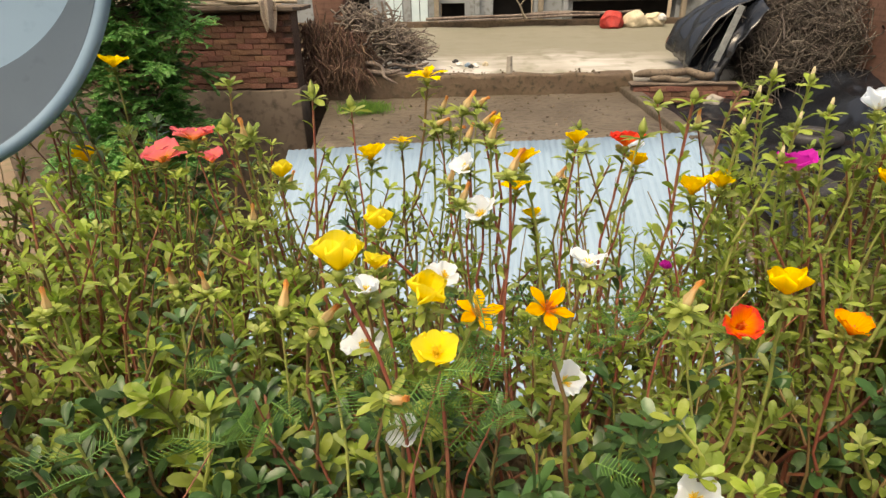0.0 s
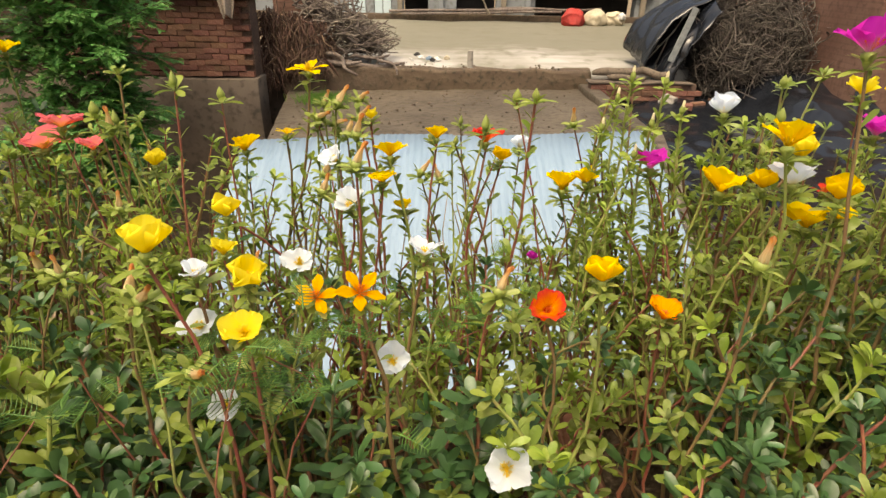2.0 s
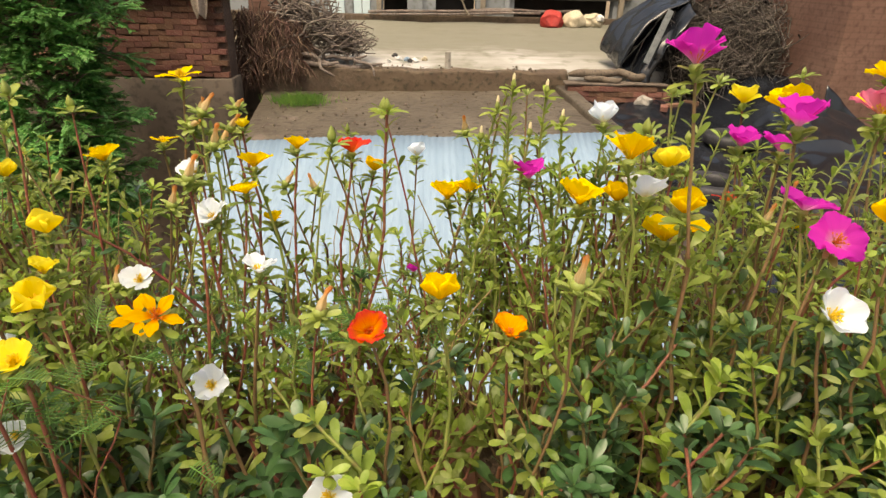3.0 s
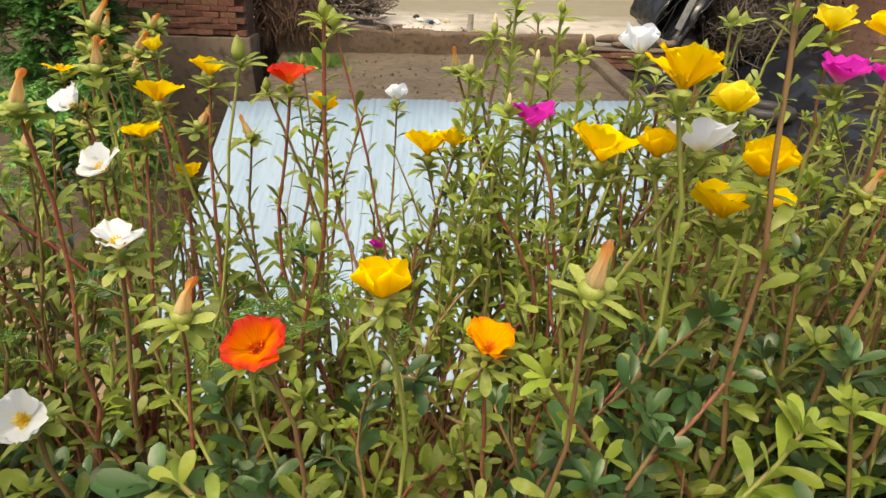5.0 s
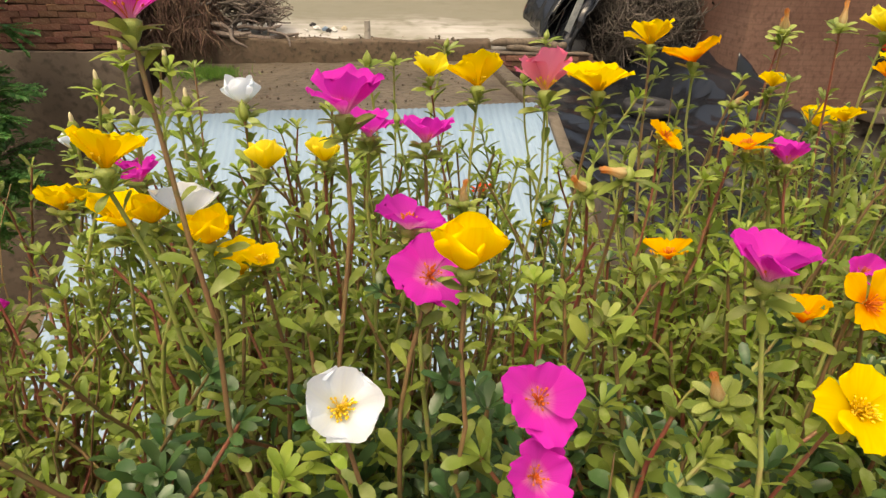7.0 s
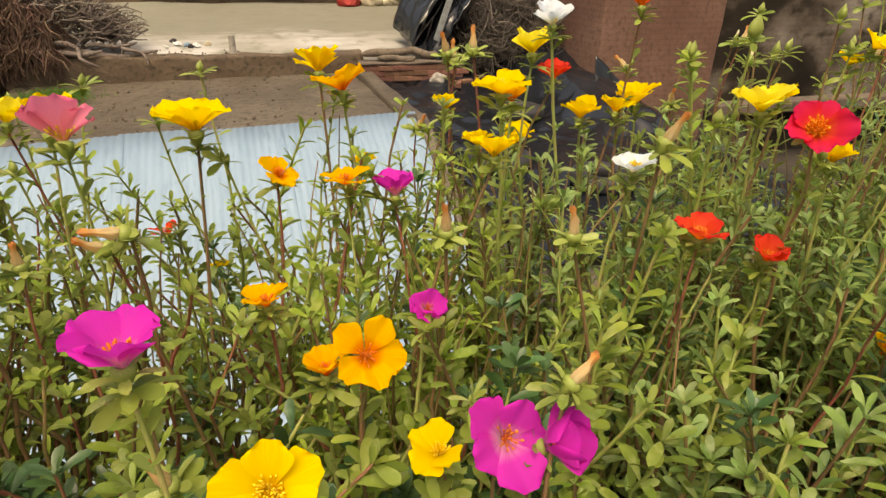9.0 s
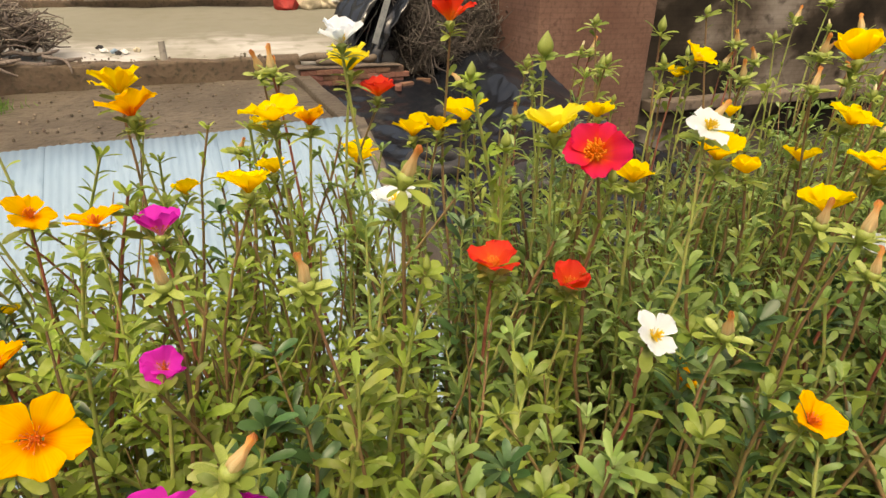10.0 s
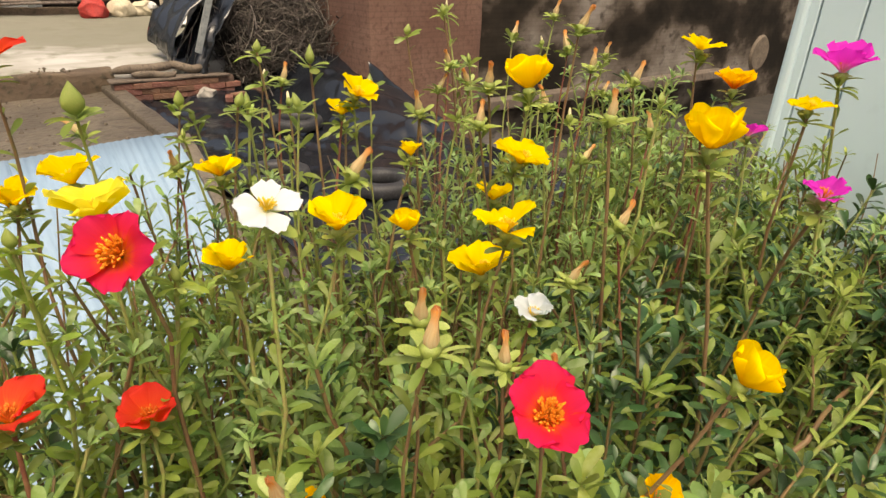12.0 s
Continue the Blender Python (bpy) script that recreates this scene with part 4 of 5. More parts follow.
F = np.stack([j * 180 + i, j * 180 + (i + 1) % 180, (j + 1) * 180 + (i + 1) % 180, (j + 1) * 180 + i], -1).reshape(-1, 4)
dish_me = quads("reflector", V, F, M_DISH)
# Rings outside the bright circle take the darker copy, painting in dimmer light.
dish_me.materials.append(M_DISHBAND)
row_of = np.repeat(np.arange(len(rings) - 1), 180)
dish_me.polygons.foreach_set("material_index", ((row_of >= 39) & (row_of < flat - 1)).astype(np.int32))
UPX = dish.rotation_euler.to_matrix().transposed() @ Vector((-0.25, 0, 1))
refl = part("reflector", dish_me, dish)
md = refl.modifiers.new("thickness", "SOLIDIFY")
md.thickness, md.offset = 0.003, -1
DISH_INV = (Matrix.Translation(DISH_AT) @ dish.rotation_euler.to_matrix().to_4x4()).inverted()


def at_dish(points):
    return [tuple(DISH_INV @ Vector(p)) for p in points]


bm = bmesh.new()
stain = [(-0.045, 0.07), (-0.02, 0.085), (0.03, 0.07), (0.055, 0.02), (0.045, -0.01), (0.035, 0.0), (0.02, -0.055), (0.012, -0.10), (0.0, -0.07), (-0.015, -0.02), (-0.03, 0.0), (-0.05, 0.03)]
ax, ay = UPX[0], UPX[1]
nrm = (ax * ax + ay * ay) ** 0.5
ax, ay = ax / nrm, ay / nrm
ring = [bm.verts.new((-q * -ay + 0.0 + ax * p + 0.03 * -ay, q * -ax + ay * p, 0.0)) for q, p in stain]
bm.faces.new(ring)
bmesh.ops.triangulate(bm, faces=bm.faces[:])
bmesh.ops.subdivide_edges(bm, edges=bm.edges[:], cuts=3, use_grid_fill=True)
for v in bm.verts:
    v.co.z = 0.24 * DR * (v.co.xy.length / DR) ** 2 + 0.0025
part("rust_stain", from_bm("rust_stain", bm, M_RUST, True), dish)
V, F = tube_arrays(at_dish([(-0.670, 0.740, 1.215), (-0.560, 0.640, 1.225), (-0.505, 0.585, 1.270), (-0.465, 0.560, 1.325), (-0.444, 0.550, 1.375), (-0.440, 0.547, 1.400)]), [0.009, 0.009, 0.009, 0.0085, 0.008, 0.008], 12)
part("feed_arm", quads("feed_arm", V, F, M_ARM), dish)
V, F = tube_arrays(at_dish([(-0.429, 0.545, 1.355), (-0.432, 0.545, 1.373), (-0.444, 0.545, 1.395), (-0.450, 0.540, 1.430), (-0.464, 0.535, 1.465), (-0.487, 0.530, 1.505), (-0.512, 0.525, 1.535)]), [0.002, 0.009, 0.013, 0.0115, 0.010, 0.010, 0.009], 9)
part("feed_holder", quads("feed_holder", V, F, M_ARM), dish)
V, F = tube_arrays([(-0.60, 0.70, 1.50), (-0.62, 0.68, 1.20), (-0.62, 0.63, 0.95), (-0.62, 0.57, 0.78)], [0.02] * 4, 10)
solo("dish_mast", quads("dish_mast", V, F, M_ARM), "grey metal mast holding the dish on the parapet", "mast")

# ---- planters ----
SOIL = 1.02


def planter(x0, x1, label):
    p = thing("planter_box", ((x0 + x1) / 2, 0.42, 0.80), label, "planter", "planters on the parapet")
    hx, hy, h, t = (x1 - x0) / 2, 0.155, 0.235, 0.018
    bm = bmesh.new()
    ring = lambda sx, sy, z: [bm.verts.new((a * sx, b * sy, z)) for a, b in ((-1, -1), (1, -1), (1, 1), (-1, 1))]
    rows = [ring(hx * 0.94, hy * 0.88, 0.0), ring(hx, hy, h - 0.03), ring(hx + 0.01, hy + 0.01, h - 0.03), ring(hx + 0.01, hy + 0.01, h), ring(hx - t, hy - t, h), ring(hx - t, hy - t, 0.05)]
    for a, b in zip(rows, rows[1:]):
        for k in range(4):
            bm.faces.new((a[k], a[(k + 1) % 4], b[(k + 1) % 4], b[k]))
    bm.faces.new(rows[0][::-1])
    bm.faces.new(rows[-1])
    bmesh.ops.bevel(bm, geom=bm.edges[:], offset=0.004, segments=1, affect="EDGES")
    part("box", from_bm("box", bm, M_CLAY), p)
    part("soil", grid("soil", -hx + t, hx - t, -hy + t, hy - t, 40, 20, lambda X, Y: 0.205 + 0.012 * lumps(X, Y, 14.0, x0), M_SOIL, 0.02), p)


for k in range(5):
    planter(-1.02 + 0.66 * k, min(-0.38 + 0.66 * k, 1.90), "long terracotta planter full of moss roses")

# ---- leaves and stems ----
LS = np.array([0.0, 0.22, 0.48, 0.72, 0.90, 1.0])
LW = np.array([0.20, 0.48, 0.84, 1.0, 0.80, 0.14])
LZ = np.array([0.0, 0.05, 0.07, 0.05, 0.02, 0.0])
LT = np.array([0.6, 1.0, 0.9, 0.6, 0.3, 0.1])


def leaf_template():
    """A spoon-shaped leaf: narrow foot, broad rounded end, a shallow channel along its middle."""
    V, F = [], []
    for s, w, z, t in zip(LS, LW, LZ, LT):
        V += [(s, -w, z + 0.035 * w), (s, 0, z - 0.02 * t), (s, w, z + 0.035 * w)]
    for k in range(len(LS) - 1):
        for j in range(2):
            F.append((3 * k + j, 3 * k + j + 1, 3 * k + j + 4, 3 * k + j + 3))
    return np.array(V), np.array(F)


SLIM = leaf_template()
BLADE = (np.array([(0, 0, 0), (0.45, -1, 0.05), (1, 0, 0), (0.45, 1, 0.05)]), np.array([(0, 1, 2, 3)]))


def leaves(org, direc, length, half_width, template=SLIM):
    """Many fleshy leaves at once: origins, directions, lengths and half widths."""
    TV, TF = template
    n = len(org)
    d = direc / (np.linalg.norm(direc, axis=1)[:, None] + 1e-9)
    side = np.cross(d, [0, 0, 1]) + rng.normal(size=(n, 3)) * 0.25
    side -= (side * d).sum(1)[:, None] * d
    side /= np.linalg.norm(side, axis=1)[:, None] + 1e-9
    up = np.cross(side, d)
    bend = rng.uniform(-0.25, 0.15, n)[:, None]
    x, y, z = TV[:, 0][None], TV[:, 1][None], TV[:, 2][None] + bend * TV[:, 0][None] ** 2
    P = org[:, None] + d[:, None] * (x * length[:, None])[..., None] + side[:, None] * (y * half_width[:, None])[..., None] + up[:, None] * (z * length[:, None])[..., None]
    F = (TF[None] + (np.arange(n) * len(TV))[:, None, None]).reshape(-1, 4)
    return P.reshape(-1, 3), F


def shoot(base, tip, bow, n_leaf, size, width, start=0.15, rosette=5, lean=(0.35, 1.0), kink=0.0045):
    """The centre line of one shoot and the leaves along it."""
    base, tip = np.asarray(base, float), np.asarray(tip, float)
    s = np.linspace(0, 1, 9)[:, None]
    line = base + (tip - base) * s + np.sin(np.pi * s) * bow
    line += np.sin(np.pi * s) * np.cumsum(rng.normal(0, kink, (9, 3)), 0)
    u = np.clip(np.linspace(start, 0.97, n_leaf) + rng.normal(0, 0.012, n_leaf), start, 0.97)
    at = np.stack([np.interp(u * 8, np.arange(9), line[:, k]) for k in range(3)], -1)
    ax = np.gradient(line, axis=0)[np.minimum((u * 8).astype(int), 8)]
    ax /= np.linalg.norm(ax, axis=1)[:, None]
    phi = np.arange(n_leaf) * 2.4 + rng.uniform(0, 6) + rng.normal(0, 0.3, n_leaf)
    e1 = np.cross(ax, [0.3, 1, 0.2])
    e1 /= np.linalg.norm(e1, axis=1)[:, None]
    e2 = np.cross(ax, e1)
    out = np.cos(phi)[:, None] * e1 + np.sin(phi)[:, None] * e2
    lift = (rng.uniform(lean[0], lean[1], n_leaf) + 0.35 * (u - 0.5))[:, None]
    D = out + ax * lift
    Ln = size * rng.uniform(0.72, 1.2, n_leaf) * (0.85 + 0.25 * np.sin(np.pi * np.clip(u, 0, 1)))
    O = at
    if rosette:
        ph = np.arange(rosette) * 2.4 + rng.uniform(0, 6)
        a = ax[-1]
        ro = np.cos(ph)[:, None] * e1[-1] + np.sin(ph)[:, None] * e2[-1] + a * np.linspace(0.4, 1.6, rosette)[:, None]
        O = np.concatenate([O, np.repeat(line[-1][None] - a * 0.002, rosette, 0)])
        D = np.concatenate([D, ro])
        Ln = np.concatenate([Ln, size * np.linspace(0.95, 0.6, rosette) * rng.uniform(0.85, 1.1, rosette)])
    return line, O, D, Ln, Ln * width * rng.uniform(0.85, 1.15, len(Ln))


# ---- petals ----


KINDS = {"open": (48, 74, 0.45, 0.09, 0.05), "cup": (52, -2, 0.62, 0.03, 0.02), "bowl": (32, 62, 0.48, 0.085, 0.05), "round": (56, 44, 0.54, 0.04, 0.02),
         "star": (50, 86, 0.23, 0.05, 0.03), "flat": (70, 90, 0.385, 0.12, 0.04)}


def reach(kind):
    """How far a petal of unit length reaches from the flower's axis."""
    lo, hi = KINDS[kind][:2]
    return float(np.sin(np.radians(lo + (hi - lo) * np.linspace(0, 1, 10)[:-1] ** 0.8)).sum() / 9)


def petal_mesh(colour, kind, variant):
    nu, nv = 10, 11
    lo, hi, wide, notch, ruff = KINDS[kind]
    g = np.random.default_rng(variant * 7 + len(colour))
    u, v = np.linspace(0, 1, nu), np.linspace(-1, 1, nv)
    a = np.radians(lo + (hi - lo) * u ** 0.8 + g.normal(0, 3))
    r = np.concatenate([[0], np.cumsum(np.sin(a[:-1]) / (nu - 1))])
    h = np.concatenate([[0], np.cumsum(np.cos(a[:-1]) / (nu - 1))])
    w = wide * (0.12 + 0.88 * np.sin(np.pi * 0.5 * np.minimum(u / 0.68, 1.0)) ** 1.5) * np.sqrt(np.clip(1.04 - 0.55 * np.clip((u - 0.62) / 0.38, 0, 1) ** 2.5, 0, 1))
    w = np.maximum(w, 0.02)
    V, UV = [], []
    ph = g.uniform(0, 6)
    for k in range(nu):
        for q in v:
            tipcut = (u[k] ** 3) * (notch * np.exp(-(q / 0.42) ** 2) + 0.36 * abs(q) ** 2.2)
            wave = ruff * u[k] ** 2 * np.sin(q * 6.5 + ph) + ruff * 0.5 * u[k] ** 2 * np.sin(q * 13 + ph * 2)
            cup = 0.22 * q * q * w[k]
            nx, nz = -np.cos(a[k]), np.sin(a[k])
            V.append((r[k] * (1 - tipcut) + nx * (cup + wave), q * w[k], h[k] * (1 - tipcut) + nz * (cup + wave)))
            UV.append(((q + 1) / 2, u[k]))
    i = np.arange((nu - 1) * nv).reshape(nu - 1, nv)[:, :-1].ravel()
    F = np.stack([i, i + 1, i + nv + 1, i + nv], -1)
    return quads("petal", V, F, PETAL[colour], True, UV)


_petals = {}


def petal(colour, kind, variant):
    key = (colour, kind, variant)
    if key not in _petals:
        _petals[key] = petal_mesh(*key)
    return _petals[key]


def stamen_mesh(material, n=30):
    bits = []
    for k in range(n):
        az, el = rng.uniform(0, 2 * np.pi), rng.uniform(0.0, 0.85)
        d = np.array([np.cos(az) * np.sin(el), np.sin(az) * np.sin(el), np.cos(el)])
        L = rng.uniform(0.24, 0.40)
        bits.append(tube_arrays([d * 0.02, d * L * 0.85, d * L * 0.92, d * L * 1.04], [0.008, 0.008, 0.028, 0.012], 4))
    return quads("stamen_tuft", *join(bits), material)


ST_Y, ST_R, ST_O = stamen_mesh(M_STAMEN_Y, 60), stamen_mesh(M_STAMEN_R), stamen_mesh(M_STAMEN_O, 100)


def calyx_mesh():
    prof = [(-0.30, 0.05), (-0.22, 0.10), (-0.10, 0.16), (0.0, 0.17), (0.04, 0.10)]
    V, F = tube_arrays([(0, 0, z) for z, _ in prof], [r for _, r in prof], 10)
    n = 5
    ph = np.arange(n) * 2 * np.pi / n
    V2, F2 = leaves(np.zeros((n, 3)) + [0, 0, -0.2], np.stack([np.cos(ph), np.sin(ph), 0 * ph + 0.35], -1), np.full(n, 0.55), np.full(n, 0.09))
    return quads("calyx", *join([(V, F), (V2, F2)]), M_SEPAL)


CALYX = [calyx_mesh() for _ in range(3)]


def keeled(prof, name, material, ridges, depth, rough=0.0, bend=0.0, sides=16):
    """A turned body with lengthwise ridges, a bent axis and a crumpled skin."""
    z = np.array([p[0] for p in prof])
    r = np.array([p[1] for p in prof])
    th = np.linspace(0, 2 * np.pi, sides, endpoint=False)
    Z, T = np.meshgrid(z, th, indexing="ij")
    rad = r[:, None] * (1 + depth * np.cos(ridges * T + 1.2 * Z))
    V = np.stack([rad * np.cos(T) + bend * Z ** 2, rad * np.sin(T), Z], -1).reshape(-1, 3)
    if rough:
        V += np.array([noise.noise_vector(Vector(p) * 5) for p in V]) * rough
    k = np.arange(len(z) - 1)[:, None] * sides
    j = np.arange(sides)[None]
    F = np.stack([k + j, k + (j + 1) % sides, k + sides + (j + 1) % sides, k + sides + j], -1).reshape(-1, 4)
    uv = np.stack([np.tile(th / 6.3, len(z)), np.repeat((z - z[0]) / (z[-1] - z[0]), sides)], -1)
    return quads(name, V, F, material, True, uv)


BUD_GREEN = keeled([(-0.05, 0.03), (0.05, 0.16), (0.22, 0.27), (0.42, 0.29), (0.65, 0.21), (0.88, 0.09), (1.02, 0.01)], "bud_body", M_SEPAL, 2, 0.22)
BUD_TIP = keeled([(0.5, 0.13), (0.8, 0.15), (1.05, 0.13), (1.25, 0.09), (1.38, 0.01)], "bud_tip", M_BUDTIP, 5, 0.12, 0.03)
SPENTS = [keeled([(0.1, 0.10), (0.3, 0.19), (0.6, 0.21), (0.95, 0.15), (1.2, 0.10), (1.42, 0.13), (1.55, 0.10), (1.62, 0.01)], "withered_petals", M_SPENT, 5, 0.2, 0.09, b) for b in (0.05, 0.16, -0.12)]


def axis_turn(az, tilt, spin):
    """Turns +z by tilt towards az, counted from -y (towards the house) to +x."""
    return Euler((radians(tilt), 0, radians(az))).to_matrix().to_4x4() @ pose(0, 0, 0, 0, 0, spin)


def stem_to(plant, x, y, z, stem, thick, n_leaf=12, size=0.019, width=0.165, start=0.1, leafmat=None):
    """Stem and leaves of one plant whose head is at x, y, z."""
    base = np.array([x + R.uniform(-0.05, 0.05), min(max(y + R.uniform(-0.06, 0.02), 0.30), 0.535), SOIL])
    tip = np.array([x, y, z])
    over = max(0.0, y - base[1])
    bow = np.array([R.uniform(-0.012, 0.012), over * 0.35, 0.0])
    line, O, D, Ln, W = shoot(base, tip, bow, n_leaf, size, width, start, 0)
    V, F = tube_arrays(line, np.linspace(thick * 1.1, thick * 0.62, 9), 7)
    home = np.array(plant.location)
    part("stem", quads("stem", V - home, F, stem), plant)
    keep = D[:, 2] > -2
    V, F = leaves(O[keep], D[keep], Ln[keep], W[keep])
    # a whorl of narrow leaves just under the head
    n = 8
    ph = np.arange(n) * 2 * np.pi / n + R.uniform(0, 6)
    V2, F2 = leaves(np.repeat((tip - [0, 0, 0.004])[None], n, 0), np.stack([np.cos(ph), np.sin(ph), rng.uniform(-0.2, 0.7, n)], -1), rng.uniform(0.009, 0.021, n), rng.uniform(0.0018, 0.0038, n))
    V, F = join([(V, F), (V2, F2)])
    part("foliage", quads("foliage", V - home, F, leafmat or M_LEAF), plant)


NAMES = {"yellow": "bright yellow", "lemon": "lemon yellow", "amber": "deep golden", "white": "white", "magenta": "vivid magenta", "pink": "rose pink",
         "coral": "coral pink", "red": "crimson", "orange": "orange-red", "flame": "yellow and orange", "scarlet": "scarlet"}
SHAPES = {"open": "open", "cup": "half-open", "bowl": "bowl-shaped", "round": "bowl-shaped", "star": "star-shaped", "flat": "wide open"}
STEMS = {"g": M_STEM_G, "r": M_STEM_R, "b": M_STEM_B}


HEADS = []


def flower(colour, kind, x, y, z, d, az=0, tilt=8, stem="", gone=0):
    """A moss rose plant with one flower of diameter d at x, y, z, its face turned by tilt towards az."""
    stem = stem or R.choice("ggbbr")
    HEADS.append((x, y, z))
    base_loc = (x, min(max(y, 0.30), 0.53), SOIL)
    p = thing("moss_rose_plant", base_loc, f"moss rose plant with one {SHAPES[kind]} {NAMES[colour]} flower", "flowering plant", "flowering plants in the planters")
    s = d / 2 / (0.70 if kind == "cup" else reach(kind) + (0.05 if kind == "bowl" else 0.04))
    m = Matrix.Translation(Vector((x, y, z)) - Vector(base_loc)) @ axis_turn(az + R.uniform(-12, 12), tilt - (18 if tilt < 30 else 5) + R.uniform(-5, 5), R.uniform(0, 360))
    down = m.to_3x3() @ Vector((0, 0, -1))
    foot = Vector((x, y, z)) + down * s * 0.28
    stem_to(p, *foot, STEMS[stem], R.uniform(0.0013, 0.0020), R.randint(15, 22), 0.016, 0.175, 0.25)
    f = part("flower", R.choice(CALYX), p, m @ Matrix.Scale(s, 4), f"{SHAPES[kind]} {NAMES[colour]} flower")
    for k in range(5 - gone):
        v = R.randrange(4)
        j = 0.35 if kind in ("round", "cup") else 1.0
        mk = pose(0, 0, 0, R.uniform(-12, 12) * j, R.uniform(-19, 13) * j, 72 * k + R.uniform(-11, 11) * j)
        part("petal", petal(colour, kind, v), f, mk @ pose(0.03, 0, 0.02 * (k % 2)) @ Matrix.Scale(R.uniform(0.84, 1.08), 4))
    part("stamen_tuft", ST_O if colour == "red" else ST_R if colour in ("magenta", "red", "orange", "flame", "scarlet", "amber") else ST_Y, f, pose(0, 0, 0.02, 0, 0, R.uniform(0, 360)) @ Matrix.Scale(1.15 if colour == "red" else 1.0, 4))
    return p


def bud(x, y, z, s=0.016, stem="", open_tip=False, az=0, tilt=5, leafy=False):
    stem = stem or R.choice("ggb")
    base_loc = (x, min(max(y, 0.30), 0.53), SOIL)
    p = thing("moss_rose_plant", base_loc, "moss rose stem topped by a green bud", "flowering plant", "budding stems in the planters")
    if leafy:
        stem_to(p, x, y, z, STEMS[stem], 0.0019, 62, 0.016, 0.17, 0.3, M_LEAF_LIGHT)
    else:
        stem_to(p, x, y, z, STEMS[stem], R.uniform(0.0012, 0.0018), R.randint(13, 19), 0.015, 0.17, 0.3)
    m = Matrix.Translation(Vector((x, y, z)) - Vector(base_loc)) @ axis_turn(az, tilt, R.uniform(0, 360)) @ Matrix.Scale(s, 4)
    b = part("bud", BUD_GREEN, p, m, "plump green bud")
    if open_tip:
        part("bud_tip", BUD_TIP, b)


def spent(x, y, z, s=0.016, az=0, tilt=20, stem=""):
    stem = stem or R.choice("gbr")
    base_loc = (x, min(max(y, 0.30), 0.53), SOIL)
    p = thing("moss_rose_plant", base_loc, "moss rose stem with a withered orange-brown flower", "flowering plant", "stems with withered flowers")
    stem_to(p, x, y, z, STEMS[stem], R.uniform(0.0012, 0.0018), R.randint(13, 19), 0.015, 0.17, 0.3)
    m = Matrix.Translation(Vector((x, y, z)) - Vector(base_loc)) @ axis_turn(az, tilt, R.uniform(0, 360)) @ Matrix.Scale(s, 4)
    w = part("withered_flower", R.choice(SPENTS), p, m, "withered orange-brown flower")
    part("calyx", R.choice(CALYX), w, pose(0, 0, 0.30) @ Matrix.Scale(2.0, 4))


# first planter's flowers
F_ = flower
F_("yellow", "bowl", -0.390, 0.788, 1.389, 0.037, 40, 15, "g")
F_("yellow", "cup", -0.404, 0.707, 1.292, 0.032, 0, 25)
F_("coral", "open", -0.273, 0.634, 1.311, 0.055, -20, 25, "r")
F_("coral", "open", -0.193, 0.543, 1.358, 0.047, 50, 15, "r")
F_("coral", "bowl", -0.214, 0.621, 1.314, 0.030, 60, 20, "r")
F_("lemon", "cup", -0.123, 0.559, 1.318, 0.024, 0, 5)
F_("yellow", "bowl", -0.040, 0.576, 1.329, 0.033, -30, 20)
F_("yellow", "star", -0.019, 0.660, 1.324, 0.033, 0, 5)
F_("yellow", "star", 0.010, 0.665, 1.391, 0.048, 0, 20, "b")
F_("lemon", "cup", 0.079, 0.619, 1.352, 0.018, 0, 5, "r")
F_("white", "bowl", 0.052, 0.553, 1.326, 0.029, -40, 45)
F_("yellow", "bowl", 0.102, 0.562, 1.329, 0.034, 20, 5)
F_("yellow", "open", 0.096, 0.545, 1.309, 0.033, 10, 10)
F_("lemon", "cup", -0.014, 0.426, 1.321, 0.026, 10, 12)
F_("lemon", "cup", -0.017, 0.303, 1.349, 0.031, 0, 12)
F_("lemon", "bowl", -0.016, 0.414, 1.294, 0.024, 40, 20)
F_("lemon", "cup", 0.026, 0.336, 1.313, 0.031, 20, 30)
F_("lemon", "round", 0.034, 0.297, 1.300, 0.028, 10, 32)
F_("white", "bowl", 0.065, 0.546, 1.283, 0.034, -30, 30)
F_("white", "open", 0.032, 0.451, 1.268, 0.032, 0, 35)
F_("white", "bowl", -0.012, 0.350, 1.309, 0.022, 60, 20)
F_("amber", "star", 0.058, 0.384, 1.274, 0.035, 0, 35)
F_("amber", "star", 0.097, 0.332, 1.308, 0.038, 20, 35, "b")
F_("white", "open", -0.015, 0.352, 1.268, 0.032, -20, 30)
F_("white", "open", 0.012, 0.308, 1.239, 0.026, 10, 45)
F_("white", "open", 0.116, 0.351, 1.242, 0.031, 0, 45)
F_("white", "open", 0.137, 0.416, 1.294, 0.033, 0, 8)
F_("yellow", "bowl", 0.147, 0.544, 1.352, 0.024, -20, 15, "r")
F_("scarlet", "bowl", 0.194, 0.559, 1.345, 0.031, 10, 8, "r")
F_("yellow", "cup", 0.212, 0.580, 1.321, 0.022, 0, 5, "r")
F_("yellow", "bowl", 0.115, 0.565, 1.273, 0.022, 0, 10)
F_("coral", "open", -0.271, 0.322, 1.218, 0.040, -10, 20, "r")
F_("magenta", "cup", 0.250, 0.569, 1.216, 0.014, 0, 10)
F_("white", "open", 0.196, 0.311, 1.180, 0.038, 0, 42)
F_("orange", "bowl", 0.222, 0.354, 1.282, 0.029, 5, 34)
F_("yellow", "cup", 0.270, 0.393, 1.285, 0.034, 0, 8)
F_("white", "cup", 0.254, 0.740, 1.289, 0.028, 0, 5)
